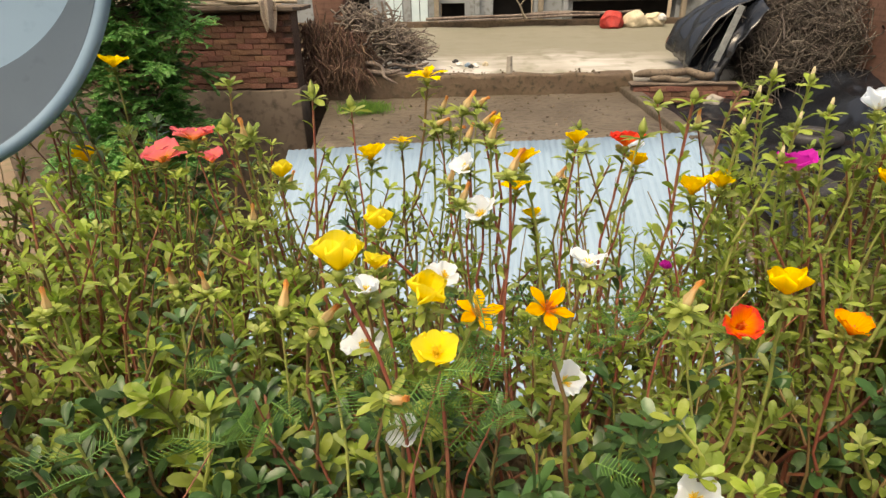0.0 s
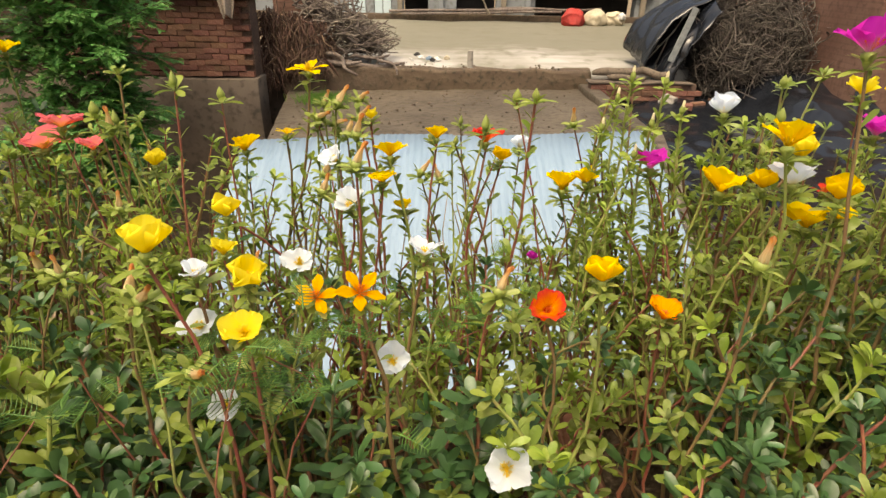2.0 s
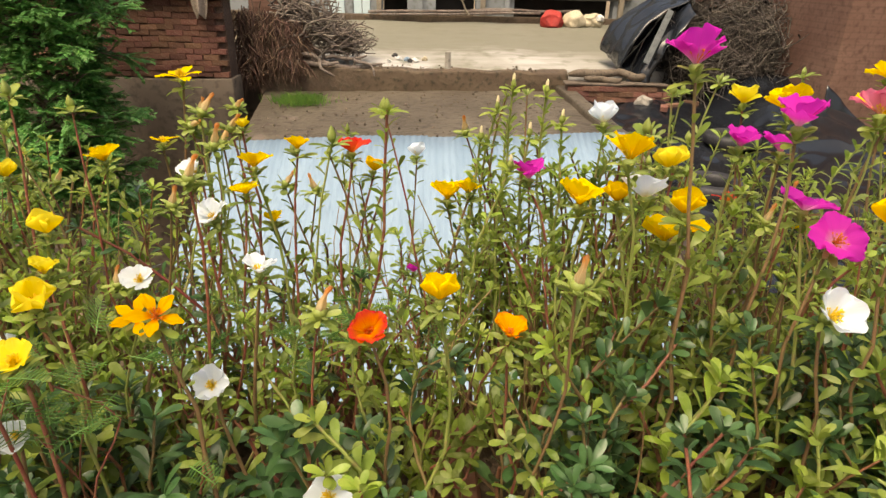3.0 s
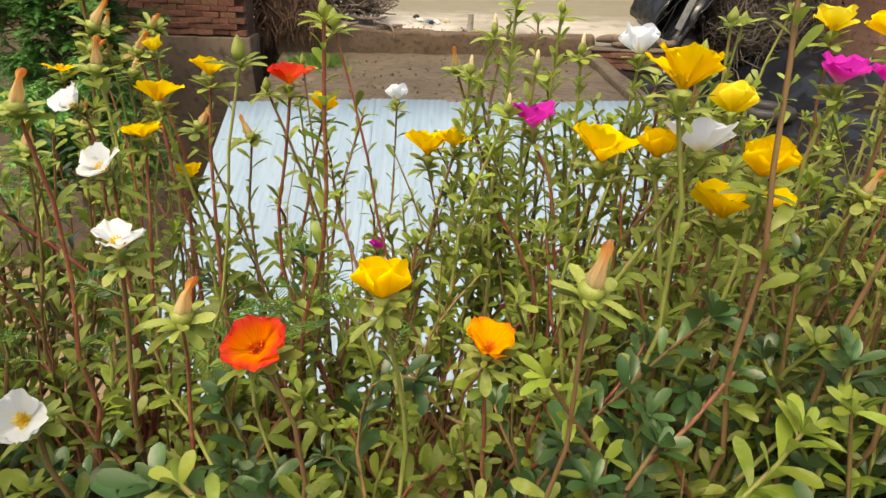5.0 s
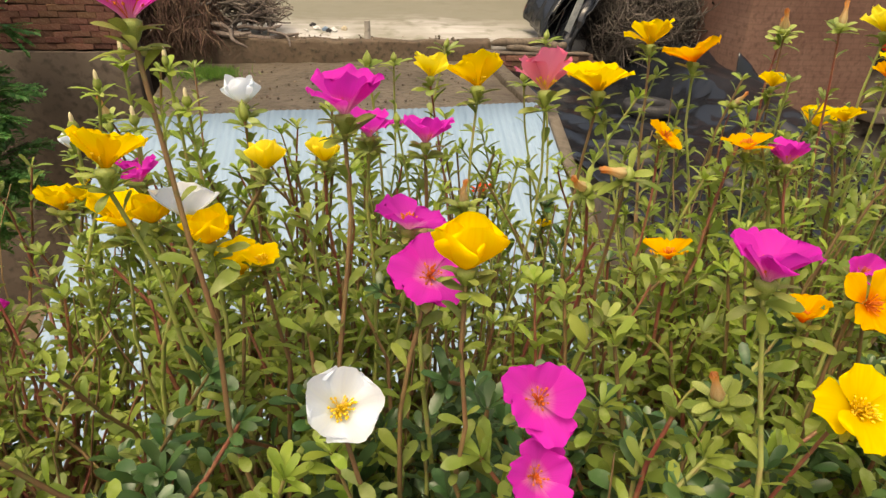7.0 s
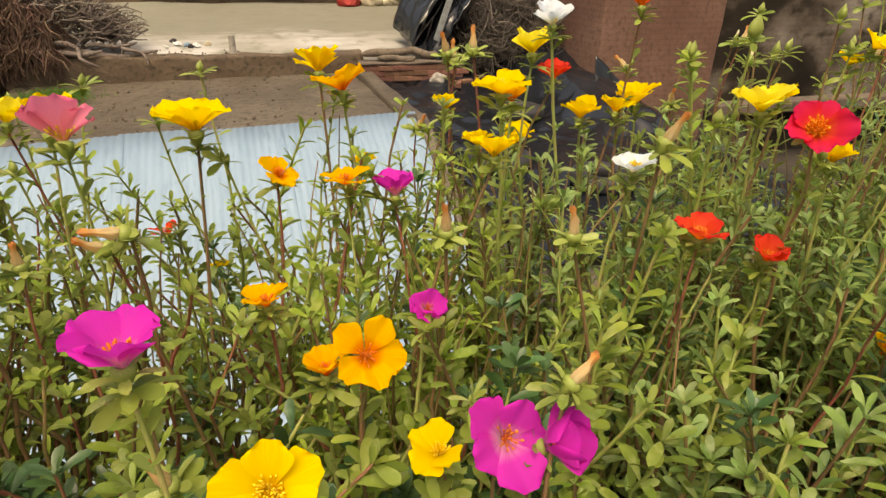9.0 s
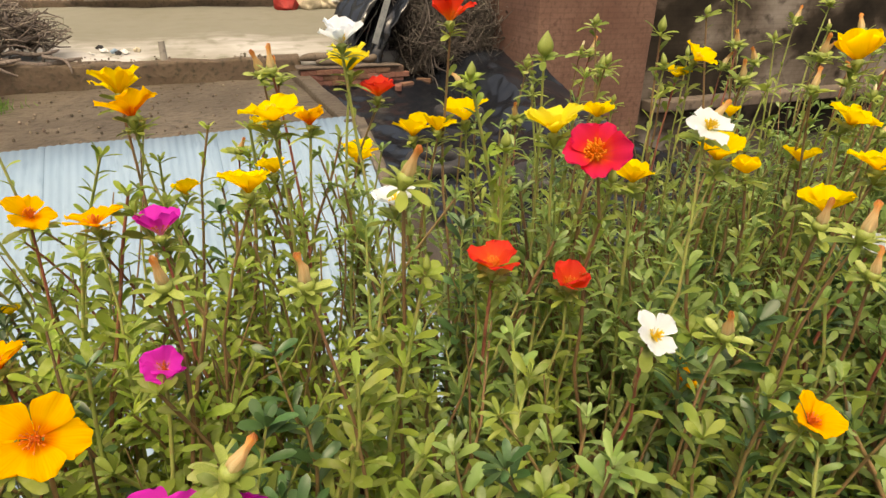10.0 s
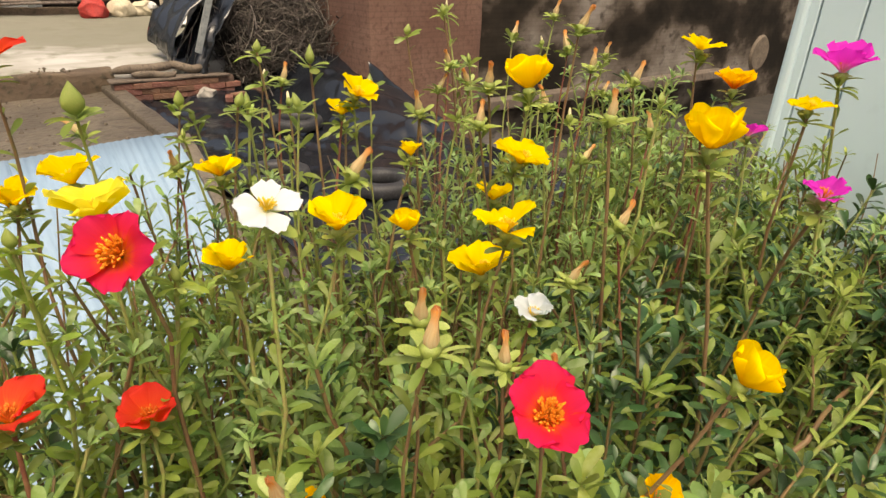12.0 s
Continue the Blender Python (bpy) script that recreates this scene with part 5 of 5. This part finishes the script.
F_("yellow", "bowl", 0.287, 0.626, 1.274, 0.047, -20, 10)
F_("yellow", "bowl", 0.308, 0.612, 1.287, 0.032, 40, 10)
F_("flame", "bowl", 0.323, 0.396, 1.251, 0.030, 0, 25)
F_("magenta", "bowl", 0.365, 0.583, 1.313, 0.041, 0, 10)
# second planter's flowers
F_("yellow", "bowl", 0.388, 0.479, 1.326, 0.045, 0, 8)
F_("yellow", "bowl", 0.406, 0.430, 1.379, 0.045, 0, 8, "g")
F_("yellow", "cup", 0.412, 0.459, 1.337, 0.026, 0, 10)
F_("white", "round", 0.432, 0.453, 1.342, 0.040, 0, 5)
F_("magenta", "bowl", 0.435, 0.416, 1.448, 0.044, 20, 8, "b")
F_("white", "cup", 0.442, 0.610, 1.364, 0.035, 0, 5, "g")
F_("yellow", "cup", 0.450, 0.422, 1.342, 0.030, 0, 20)
F_("yellow", "bowl", 0.456, 0.457, 1.303, 0.040, 0, 12)
F_("yellow", "bowl", 0.471, 0.444, 1.317, 0.024, 20, 20)
F_("lemon", "cup", 0.469, 0.506, 1.350, 0.030, 0, 5)
F_("lemon", "cup", 0.502, 0.567, 1.333, 0.031, 0, 8)
F_("white", "round", 0.514, 0.333, 1.307, 0.039, 5, 48)
F_("magenta", "bowl", 0.520, 0.424, 1.406, 0.043, 0, 4, "b")
F_("magenta", "bowl", 0.570, 0.514, 1.363, 0.038, 20, 8)
F_("magenta", "open", 0.552, 0.438, 1.338, 0.046, 0, 12)
F_("magenta", "open", 0.561, 0.408, 1.324, 0.048, 0, 45)
F_("yellow", "cup", 0.572, 0.369, 1.351, 0.037, 0, 18, "b")
F_("magenta", "bowl", 0.534, 0.516, 1.367, 0.034, 40, 12)
F_("lemon", "bowl", 0.586, 0.621, 1.383, 0.035, 0, 5)
F_("magenta", "open", 0.604, 0.344, 1.293, 0.046, 0, 48)
F_("magenta", "open", 0.599, 0.323, 1.268, 0.042, 0, 50)
F_("yellow", "bowl", 0.619, 0.594, 1.381, 0.052, 10, 8)
F_("pink", "bowl", 0.646, 0.511, 1.397, 0.047, 0, 5, "g")
F_("scarlet", "star", 0.660, 0.737, 1.234, 0.042, 0, 10)
F_("magenta", "bowl", 0.691, 0.331, 1.361, 0.042, 20, 12, "g")
F_("yellow", "bowl", 0.709, 0.665, 1.225, 0.018, 0, 10)
F_("yellow", "bowl", 0.712, 0.583, 1.380, 0.054, 0, 10)
F_("yellow", "open", 0.737, 0.311, 1.304, 0.050, 0, 40)
F_("amber", "open", 0.746, 0.492, 1.281, 0.042, 0, 15)
F_("amber", "flat", 0.766, 0.569, 1.346, 0.041, 40, 35)
F_("amber", "bowl", 0.771, 0.388, 1.296, 0.030, 0, 15)
F_("amber", "flat", 0.789, 0.372, 1.317, 0.047, 0, 62, "b")
F_("amber", "flat", 0.809, 0.526, 1.351, 0.044, 10, 10)
F_("yellow", "open", 0.822, 0.347, 1.263, 0.042, 0, 25, "", 1)
F_("magenta", "bowl", 0.839, 0.428, 1.300, 0.029, 0, 40)
F_("yellow", "bowl", 0.822, 0.731, 1.392, 0.049, 0, 8)
F_("amber", "open", 0.833, 0.664, 1.387, 0.058, 0, 8)
F_("magenta", "open", 0.840, 0.312, 1.302, 0.047, 10, 42)
F_("magenta", "bowl", 0.845, 0.526, 1.339, 0.036, 0, 6)
F_("yellow", "bowl", 0.863, 0.732, 1.291, 0.032, 0, 10)
F_("magenta", "cup", 0.857, 0.303, 1.301, 0.034, 70, 60)
# third planter's flowers
F_("yellow", "bowl", 0.900, 0.477, 1.380, 0.033, 10, 15, "b")
F_("yellow", "open", 0.926, 0.530, 1.409, 0.052, 30, 12)
F_("yellow", "bowl", 0.930, 0.579, 1.356, 0.030, 0, 10)
F_("yellow", "bowl", 0.941, 0.694, 1.359, 0.032, 0, 8)
F_("amber", "bowl", 0.961, 0.584, 1.390, 0.030, 0, 10)
F_("white", "open", 0.978, 0.432, 1.378, 0.036, -20, 20)
F_("white", "bowl", 0.987, 0.576, 1.451, 0.036, 20, 14, "g")
F_("lemon", "bowl", 1.015, 0.661, 1.416, 0.049, 0, 8)
F_("scarlet", "bowl", 1.043, 0.665, 1.391, 0.038, 20, 15)
F_("scarlet", "open", 1.051, 0.439, 1.318, 0.045, -20, 15)
F_("yellow", "bowl", 1.042, 0.741, 1.302, 0.051, 0, 8)
F_("yellow", "bowl", 1.078, 0.663, 1.350, 0.047, 20, 12)
F_("white", "flat", 1.078, 0.313, 1.336, 0.034, 0, 38)
F_("scarlet", "bowl", 1.109, 0.428, 1.298, 0.035, 0, 20)
F_("yellow", "bowl", 1.080, 0.607, 1.370, 0.034, 0, 10)
F_("scarlet", "bowl", 1.086, 0.601, 1.463, 0.041, 0, 5, "b")
F_("lemon", "bowl", 1.111, 0.470, 1.401, 0.044, 0, 15)
F_("red", "open", 1.112, 0.422, 1.399, 0.050, -65, 55, "b")
F_("yellow", "bowl", 1.118, 0.629, 1.371, 0.045, 0, 8)
F_("amber", "open", 1.155, 0.266, 1.291, 0.034, 20, 30)
F_("amber", "open", 1.162, 0.357, 1.250, 0.036, 20, 30)
F_("yellow", "bowl", 1.167, 0.445, 1.366, 0.032, 0, 25)
F_("white", "flat", 1.172, 0.392, 1.419, 0.038, -10, 35, "g")
F_("yellow", "bowl", 1.195, 0.531, 1.392, 0.032, 20, 15)
F_("yellow", "bowl", 1.228, 0.428, 1.382, 0.041, 30, 12)
F_("red", "open", 1.235, 0.261, 1.354, 0.047, -40, 40, "b")
F_("yellow", "bowl", 1.312, 0.391, 1.343, 0.041, 0, 15)
F_("yellow", "cup", 1.297, 0.455, 1.355, 0.026, 0, 8)
F_("yellow", "open", 1.297, 0.356, 1.390, 0.044, 0, 15, "b")
F_("yellow", "open", 1.314, 0.552, 1.431, 0.039, 20, 35)
F_("yellow", "bowl", 1.308, 0.565, 1.414, 0.026, 0, 20)
F_("white", "open", 1.332, 0.360, 1.320, 0.033, 30, 25)
F_("amber", "open", 1.314, 0.243, 1.267, 0.036, 0, 30)
# fourth planter's flowers
F_("yellow", "bowl", 1.355, 0.534, 1.380, 0.026, 20, 12)
F_("yellow", "open", 1.392, 0.444, 1.392, 0.053, 20, 35)
F_("yellow", "bowl", 1.416, 0.494, 1.341, 0.035, 0, 15)
F_("yellow", "cup", 1.432, 0.479, 1.438, 0.044, 0, 6)
F_("yellow", "cup", 1.329, 0.224, 1.353, 0.033, 50, 35, "b")
F_("magenta", "open", 1.494, 0.269, 1.397, 0.040, 0, 15)
F_("yellow", "cup", 1.393, 0.298, 1.439, 0.040, 0, 12, "b")
F_("yellow", "open", 1.606, 0.439, 1.464, 0.044, 60, 25)
F_("amber", "bowl", 1.638, 0.416, 1.430, 0.041, 0, 15)
F_("magenta", "bowl", 1.614, 0.322, 1.460, 0.047, 30, 10)
F_("magenta", "bowl", 1.647, 0.396, 1.389, 0.030, 0, 10)
F_("yellow", "open", 1.589, 0.328, 1.433, 0.038, 0, 10)

# buds and withered heads that stand out
bud(-0.076, 0.521, 1.400, 0.013, "r")
bud(-0.053, 0.565, 1.381, 0.012, "r")
bud(-0.134, 0.526, 1.366, 0.013)
bud(-0.159, 0.541, 1.370, 0.013)
bud(0.223, 0.576, 1.380, 0.013, "r")
for x, y, z in ((0.335, 0.627, 1.372), (0.352, 0.640, 1.392), (0.385, 0.632, 1.388), (0.318, 0.610, 1.345), (0.365, 0.600, 1.352), (0.400, 0.615, 1.362), (0.345, 0.580, 1.325)):
    bud(x, y, z, 0.011, "g", True, 0, 5, True)
for x, y, z in ((1.050, 0.485, 1.440), (1.072, 0.470, 1.395), (1.135, 0.430, 1.375), (0.985, 0.400, 1.350)):
    bud(x, y, z, 0.011, "g", False, 0, 5, True)
bud(0.229, 0.507, 1.396, 0.010, "r", False, 0, 5, True)
spent(0.009, 0.275, 1.289, 0.013, 40, 70)
spent(-0.042, 0.317, 1.299, 0.011, 60, 45)
spent(0.018, 0.645, 1.346, 0.012, 60, 60)
spent(0.034, 0.660, 1.336, 0.012, 70, 60)
spent(0.666, 0.468, 1.347, 0.014, -60, 65)
spent(0.943, 0.632, 1.423, 0.014, -30, 15)
spent(1.288, 0.306, 1.321, 0.014, 20, 20)
spent(1.267, 0.320, 1.331, 0.014, 0, 10)


for x, y, z, s, az, tilt in ((0.351, 0.337, 1.325, 0.015, 60, 12), (0.848, 0.421, 1.354, 0.014, -20, 12), (0.915, 0.393, 1.356, 0.014, 10, 4), (0.972, 0.402, 1.404, 0.015, 70, 22), (0.864, 0.302, 1.334, 0.013, 70, 35),
                             (0.944, 0.702, 1.409, 0.016, -60, 20), (0.681, 0.447, 1.364, 0.015, -70, 70), (0.696, 0.342, 1.286, 0.014, -60, 30), (1.398, 0.490, 1.440, 0.014, 0, 6), (1.376, 0.474, 1.416, 0.013, 20, 10),
                             (1.385, 0.362, 1.442, 0.013, 20, 10), (1.454, 0.453, 1.484, 0.013, 70, 20), (1.348, 0.346, 1.346, 0.012, 40, 12), (1.224, 0.337, 1.366, 0.014, -40, 12), (1.199, 0.297, 1.381, 0.014, 20, 8), (1.136, 0.315, 1.320, 0.014, -40, 15)):
    spent(x, y, z, s, az, tilt, "b")
for x, y, z in ((0.024, 0.660, 1.358), (0.063, 0.660, 1.363), (0.016, 0.660, 1.334), (0.051, 0.640, 1.329), (-0.142, 0.530, 1.359), (-0.134, 0.500, 1.295), (-0.031, 0.310, 1.313), (-0.148, 0.420, 1.271), (0.047, 0.600, 1.369), (0.072, 0.550, 1.351), (0.067, 0.620, 1.350), (0.131, 0.550, 1.316), (0.046, 0.500, 1.313), (0.083, 0.450, 1.353), (0.189, 0.360, 1.292)):
    spent(x, y, z, R.uniform(0.011, 0.015), R.uniform(30, 110), R.uniform(5, 45))
for x, y, z, s, colour in ((1.286, 0.572, 1.455, 0.014, "b"), (1.115, 0.499, 1.450, 0.017, "g"), (1.241, 0.593, 1.420, 0.014, "g"), (1.215, 0.684, 1.408, 0.014, "b"), (0.538, 0.684, 1.380, 0.013, "g"), (0.186, 0.487, 1.374, 0.014, "g"), (0.455, 0.532, 1.374, 0.014, "b")):
    bud(x, y, z, s, colour)


def clear(x, y, z):
    """True where a small head would not crowd a flower."""
    return all(abs(x - a) > 0.04 or b < y or not -0.06 < z - c < 0.09 for a, b, c in HEADS)


for k in range(90):
    x, y = R.uniform(-0.45, 1.65), R.uniform(0.38, 0.74)
    z = 1.27 + 0.085 * x + R.uniform(-0.03, 0.06) + 0.10 * (y - 0.5)
    if clear(x, y, z):
        bud(x, y, z, R.uniform(0.008, 0.0115), "", R.random() < 0.25, R.uniform(0, 360), R.uniform(0, 25))
for k in range(85):
    x = R.uniform(-0.3, 1.75) if k < 55 else R.uniform(0.75, 1.7)
    y = R.uniform(0.36, 0.74)
    z = 1.25 + 0.085 * x + R.uniform(-0.03, 0.05) + 0.10 * (y - 0.5)
    if clear(x, y, z):
        spent(x, y, z, R.uniform(0.012, 0.016), R.uniform(0, 360), R.uniform(0, 40))


def leaning_stem(a, b, r, label):
    """A bare thick stem that leans out of the planter, with a few leaves at its tip."""
    a, b = np.array(a), np.array(b)
    p = thing("moss_rose_plant", (float(b[0]), 0.31, SOIL), label, "flowering plant")
    home = np.array(p.location)
    pts = np.concatenate([[home], wiggle(b, a, 8, 0.004)])
    V, F = tube_arrays(pts, np.linspace(r * 1.2, r * 0.8, 9), 8)
    part("stem", quads("stem", V - home, F, M_STEM_B), p)
    n = 9
    ph = np.arange(n) * 2.4
    V, F = leaves(np.repeat(a[None], n, 0), np.stack([np.cos(ph), np.sin(ph), rng.uniform(-0.3, 0.6, n)], -1), rng.uniform(0.014, 0.022, n), rng.uniform(0.003, 0.0045, n))
    part("foliage", quads("foliage", V - home, F, M_LEAF), p)


leaning_stem((1.840, 0.260, 1.170), (1.500, 0.230, 1.220), 0.0018, "thick brown moss rose stem leaning sideways over the planter")

# ---- the mass of leafy shoots ----


def canopy(x, y):
    """Height of the leafy mass above the soil."""
    gap = (np.exp(-((x - 0.17) / 0.22) ** 2) * 0.075 + np.exp(-((x - 0.72) / 0.20) ** 2) * 0.03) * np.clip((y - 0.30) / 0.15, 0, 1)
    return 0.18 + 0.065 * x + 0.31 * (y - 0.3) - gap + 0.12 * np.clip(-x - 0.05, 0, 0.5) - 0.20 * np.clip(x - 0.95, 0, 0.28) * np.clip((y - 0.3) / 0.15, 0, 1)


def foliage(x0, x1, count, name, label):
    stems, small, deep, light = {"g": [], "r": [], "b": []}, [], [], []
    for k in range(count):
        x = rng.uniform(x0, x1)
        y = (0.17 if x > 1.35 else 0.21) + 0.51 * rng.uniform(0, 1) ** 0.9
        near = y < (0.46 if 0.3 < x < 0.75 else 0.41)
        thin = np.exp(-((x - 0.17) / 0.24) ** 2) * 0.85 + np.exp(-((x - 0.72) / 0.2) ** 2) * 0.42 + np.exp(-((x - 1.0) / 0.15) ** 2) * 0.15
        clump = noise.noise(Vector((x * 13, y * 13, 3.3)))
        if y > 0.27 and clump < -0.06 and rng.uniform() < (0.8 if near else 0.4):
            continue
        top = canopy(x, y) * (rng.uniform(0.66, 1.06) if rng.uniform() < 0.75 else rng.uniform(0.35, 0.62)) * (1 + 0.22 * clump)
        if y > 0.43 and rng.uniform() < thin:
            if rng.uniform() < (0.5 if x < 0.25 else 0.2):
                continue
            top *= rng.uniform(0.5, 0.8)
        base = np.array([x + rng.normal(0, 0.045), np.clip(y + rng.normal(0, 0.04), 0.285, 0.545), SOIL])
        tip = np.array([x + rng.normal(0, 0.03), y + rng.normal(0, 0.02), SOIL + top])
        woody = not near and (x < 0.02 or 0.40 < x < 0.66) and rng.uniform() < 0.6
        size = rng.uniform(0.018, 0.026) if near else rng.uniform(0.014, 0.021)
        pitch = rng.uniform(0.0058, 0.0078) if near else rng.uniform(0.0055, 0.0078)
        start = 0.42 if near else 0.32 if x < 0.8 else 0.18
        n = int(top * (1 - start) / pitch * (0.6 if woody else 1.0)) + 4
        out = np.array([rng.normal(0, 0.018), (y - base[1]) * 0.4 + rng.normal(0, 0.01), 0])
        wide = (rng.uniform(0.155, 0.205) if near else rng.uniform(0.14, 0.19)) * (0.82 if x > 0.9 else 1.0)
        line, O, D, Ln, W = shoot(base, tip, out, min(n, 40), size, wide, start, int(rng.integers(5, 9)))
        r = rng.uniform(0.0014, 0.0022) if near else rng.uniform(0.0012, 0.0021)
        stems[rng.choice(["b", "b", "r"] if woody else ["g", "g", "b", "b"] if x > 0.85 else ["g", "b", "r", "r"] if x < 0.45 else ["g", "g", "b", "r"])].append(tube_arrays(line, np.linspace(r * 1.4, r * 0.6, 9), 6))
        # Leaf tones by zone; extra deep leaves near also put shade into colour.
        pick = rng.uniform()
        if near:
            a, b = (0.05, 0.28) if x < 0.1 else (0.08, 0.28) if x < 0.36 else (0.12, 0.26) if x < 0.6 else (0.10, 0.30) if x < 0.8 else (0.45, 0.80) if x < 1.25 else (0.2, 0.5)
            (light if pick < a else small if pick < b else deep).append(leaves(O, D, Ln, W))
        else:
            (light if pick < (0.55 if x < 0.1 else 0.40 if x < 0.8 else 0.70) else deep if pick > 0.9 else small).append(leaves(O, D, Ln, W))
    for k in range(int(55 * (x1 - x0) / 0.66)):
        x, y = rng.uniform(x0, x1), rng.uniform(0.36, 0.70)
        base = np.array([x + rng.normal(0, 0.03), np.clip(y, 0.29, 0.54), SOIL])
        tip = np.array([x + rng.normal(0, 0.03), y, SOIL + canopy(x, y) * rng.uniform(0.8, 1.05)])
        r = rng.uniform(0.0008, 0.0015)
        stems["b"].append(tube_arrays(wiggle(base, tip, 8, 0.007), np.linspace(r * 1.4, r * 0.5, 8), 5))
    top_ob = solo(name, quads(name, *join(small), M_LEAF), label, "foliage", kind="stuff")
    part("broad_foliage", quads("broad_foliage", *join(deep), M_LEAF_DEEP), top_ob, label="broad deep green leaves")
    part("young_foliage", quads("young_foliage", *join(light), M_LEAF_PALE if x0 > 0.5 else M_LEAF_LIGHT), top_ob, label="pale grey-green leaves" if x0 > 0.5 else "fresh light green leaves")
    for key, tubes in stems.items():
        if not tubes:
            continue
        part("stem_tangle", quads("stem_tangle", *join(tubes), STEMS[key]), top_ob, label={"g": "green stems", "r": "reddish stems", "b": "brown stems"}[key])


for k in range(5):
    a = -1.02 + 0.66 * k
    foliage(a, min(a + 0.66, 1.95), (520, 760, 840, 880, 700)[k], "moss_rose_foliage", "dense fleshy green moss rose foliage in the planter")

# ---- feathery cypress vine among the moss roses ----


def frond(o, d, L):
    """One thread-leaved frond."""
    d = np.asarray(d, float) / np.linalg.norm(d)
    s = np.cross(d, [0, 0, 1]) + rng.normal(0, 0.25, 3)
    s /= np.linalg.norm(s)
    up = np.cross(s, d)
    t = np.linspace(0, 1, 6)[:, None]
    line = o + d * L * t + up * (-0.18 * L) * t ** 2
    bits = [tube_arrays(line, np.linspace(0.0006, 0.0003, 6), 4)]
    n = 10
    for k in range(n):
        f = 0.12 + 0.86 * k / (n - 1)
        p = np.array([np.interp(f * 5, np.arange(6), line[:, c]) for c in range(3)])
        ln = 0.50 * L * np.sin(np.pi * (0.18 + 0.75 * f)) ** 0.8
        for sg in (-1, 1):
            e = p + (s * sg * 0.9 + d * 0.45 + up * 0.25) * ln
            m = (p + e) / 2 + up * ln * -0.05 + s * sg * ln * 0.06
            bits.append(tube_arrays([p, m, e], [0.00036, 0.00034, 0.0001], 3))
    return bits


def vine(x, y, z, n, spread, lift=0.01):
    v = thing("cypress_vine", (x, min(max(y, 0.3), 0.53), SOIL), "cypress vine with feathery thread-like green leaves", "climbing plant", "cypress vines among the moss roses")
    home = np.array(v.location)
    pts = wiggle((x + R.uniform(-0.03, 0.03), home[1], SOIL), (x, y, z), 10, 0.02)
    V, F = tube_arrays(pts, np.linspace(0.0011, 0.0005, 10), 6)
    part("stem", quads("stem", V - home, F, M_STEM_R), v)
    for k in range(n):
        o = np.array([x, y, z]) + rng.normal(0, 1, 3) * spread * [1, 0.6, 0.5]
        az = rng.uniform(0, 2 * np.pi)
        V, F = join(frond(o, [np.cos(az), np.sin(az) * 0.7, rng.uniform(-0.2, 0.5)], rng.uniform(0.020, 0.036)))
        part("leaf", quads("leaf", V - home, F, M_VINE), v)


vine(0.040, 0.310, 1.275, 7, 0.022)
vine(0.036, 0.286, 1.298, 3, 0.005)
vine(-0.002, 0.315, 1.270, 5, 0.020)
vine(0.062, 0.300, 1.262, 5, 0.022)
vine(-0.075, 0.305, 1.262, 5, 0.022)
vine(-0.095, 0.285, 1.245, 3, 0.016)
vine(-0.150, 0.268, 1.245, 4, 0.018)
vine(0.205, 0.475, 1.225, 12, 0.028)
vine(0.172, 0.470, 1.200, 8, 0.028)
vine(0.070, 0.430, 1.230, 7, 0.026)
# crown of the neem tree
ob, O, D, Ln, W = CROWN
V, F = leaves(O, D, Ln, W, BLADE)
part("crown", quads("crown", V, F, M_TREELEAF), ob, label="dense feathery green crown")

# ---- bricks, last of all ----


def brick_mesh(L, H, Dp, seed):
    bm = bmesh.new()
    bmesh.ops.create_cube(bm, size=1.0)
    g = random.Random(seed)
    for v in bm.verts:
        v.co = Vector((v.co.x * L + g.uniform(-0.008, 0.008), v.co.y * Dp + g.uniform(-0.006, 0.006), v.co.z * H + g.uniform(-0.007, 0.007)))
    bmesh.ops.bevel(bm, geom=bm.edges[:], offset=0.006, segments=1, affect="EDGES")
    return from_bm("brick", bm, M_BRICK)


BR = [brick_mesh(0.236, 0.077, 0.11, k) for k in range(7)]
for row in range(13):
    z = -0.055 + 0.083 * row
    for k in range(13):
        x = -5.55 + 0.24 * k + (0.12 if row % 2 else 0.0)
        if x > -2.62:
            continue
        part("brick", R.choice(BR), lw, Matrix.Translation((x + 4.2, 9.489 - 9.6 + R.uniform(-0.012, 0.010), z + 4.2 + R.uniform(-0.007, 0.007))) @ pose(0, 0, 0, R.uniform(-1, 1), R.uniform(-1, 1), R.uniform(-2, 2)))
for row in range(3):
    for k in range(7):
        x = -0.74 + 0.24 * k + (0.1 if row % 2 else 0.0)
        if x > 0.80 - 0.12 * (row > 1):
            continue
        part("brick", R.choice(BR), stub, pose(x, -0.085 + R.uniform(-0.02, 0.02), 0.045 + 0.085 * row, R.uniform(-2, 2), R.uniform(-2, 2), R.uniform(-4, 4)))
for k, (x, y, t) in enumerate(((4.35, 9.45, 20), (4.75, 9.7, -30), (4.15, 9.3, 70))):
    ob = solo("loose_brick", BR[k], "loose red brick on the black plastic sheet", "brick", (x, y, -0.42), "loose bricks")
    ob.rotation_euler = (0, 0, radians(t))
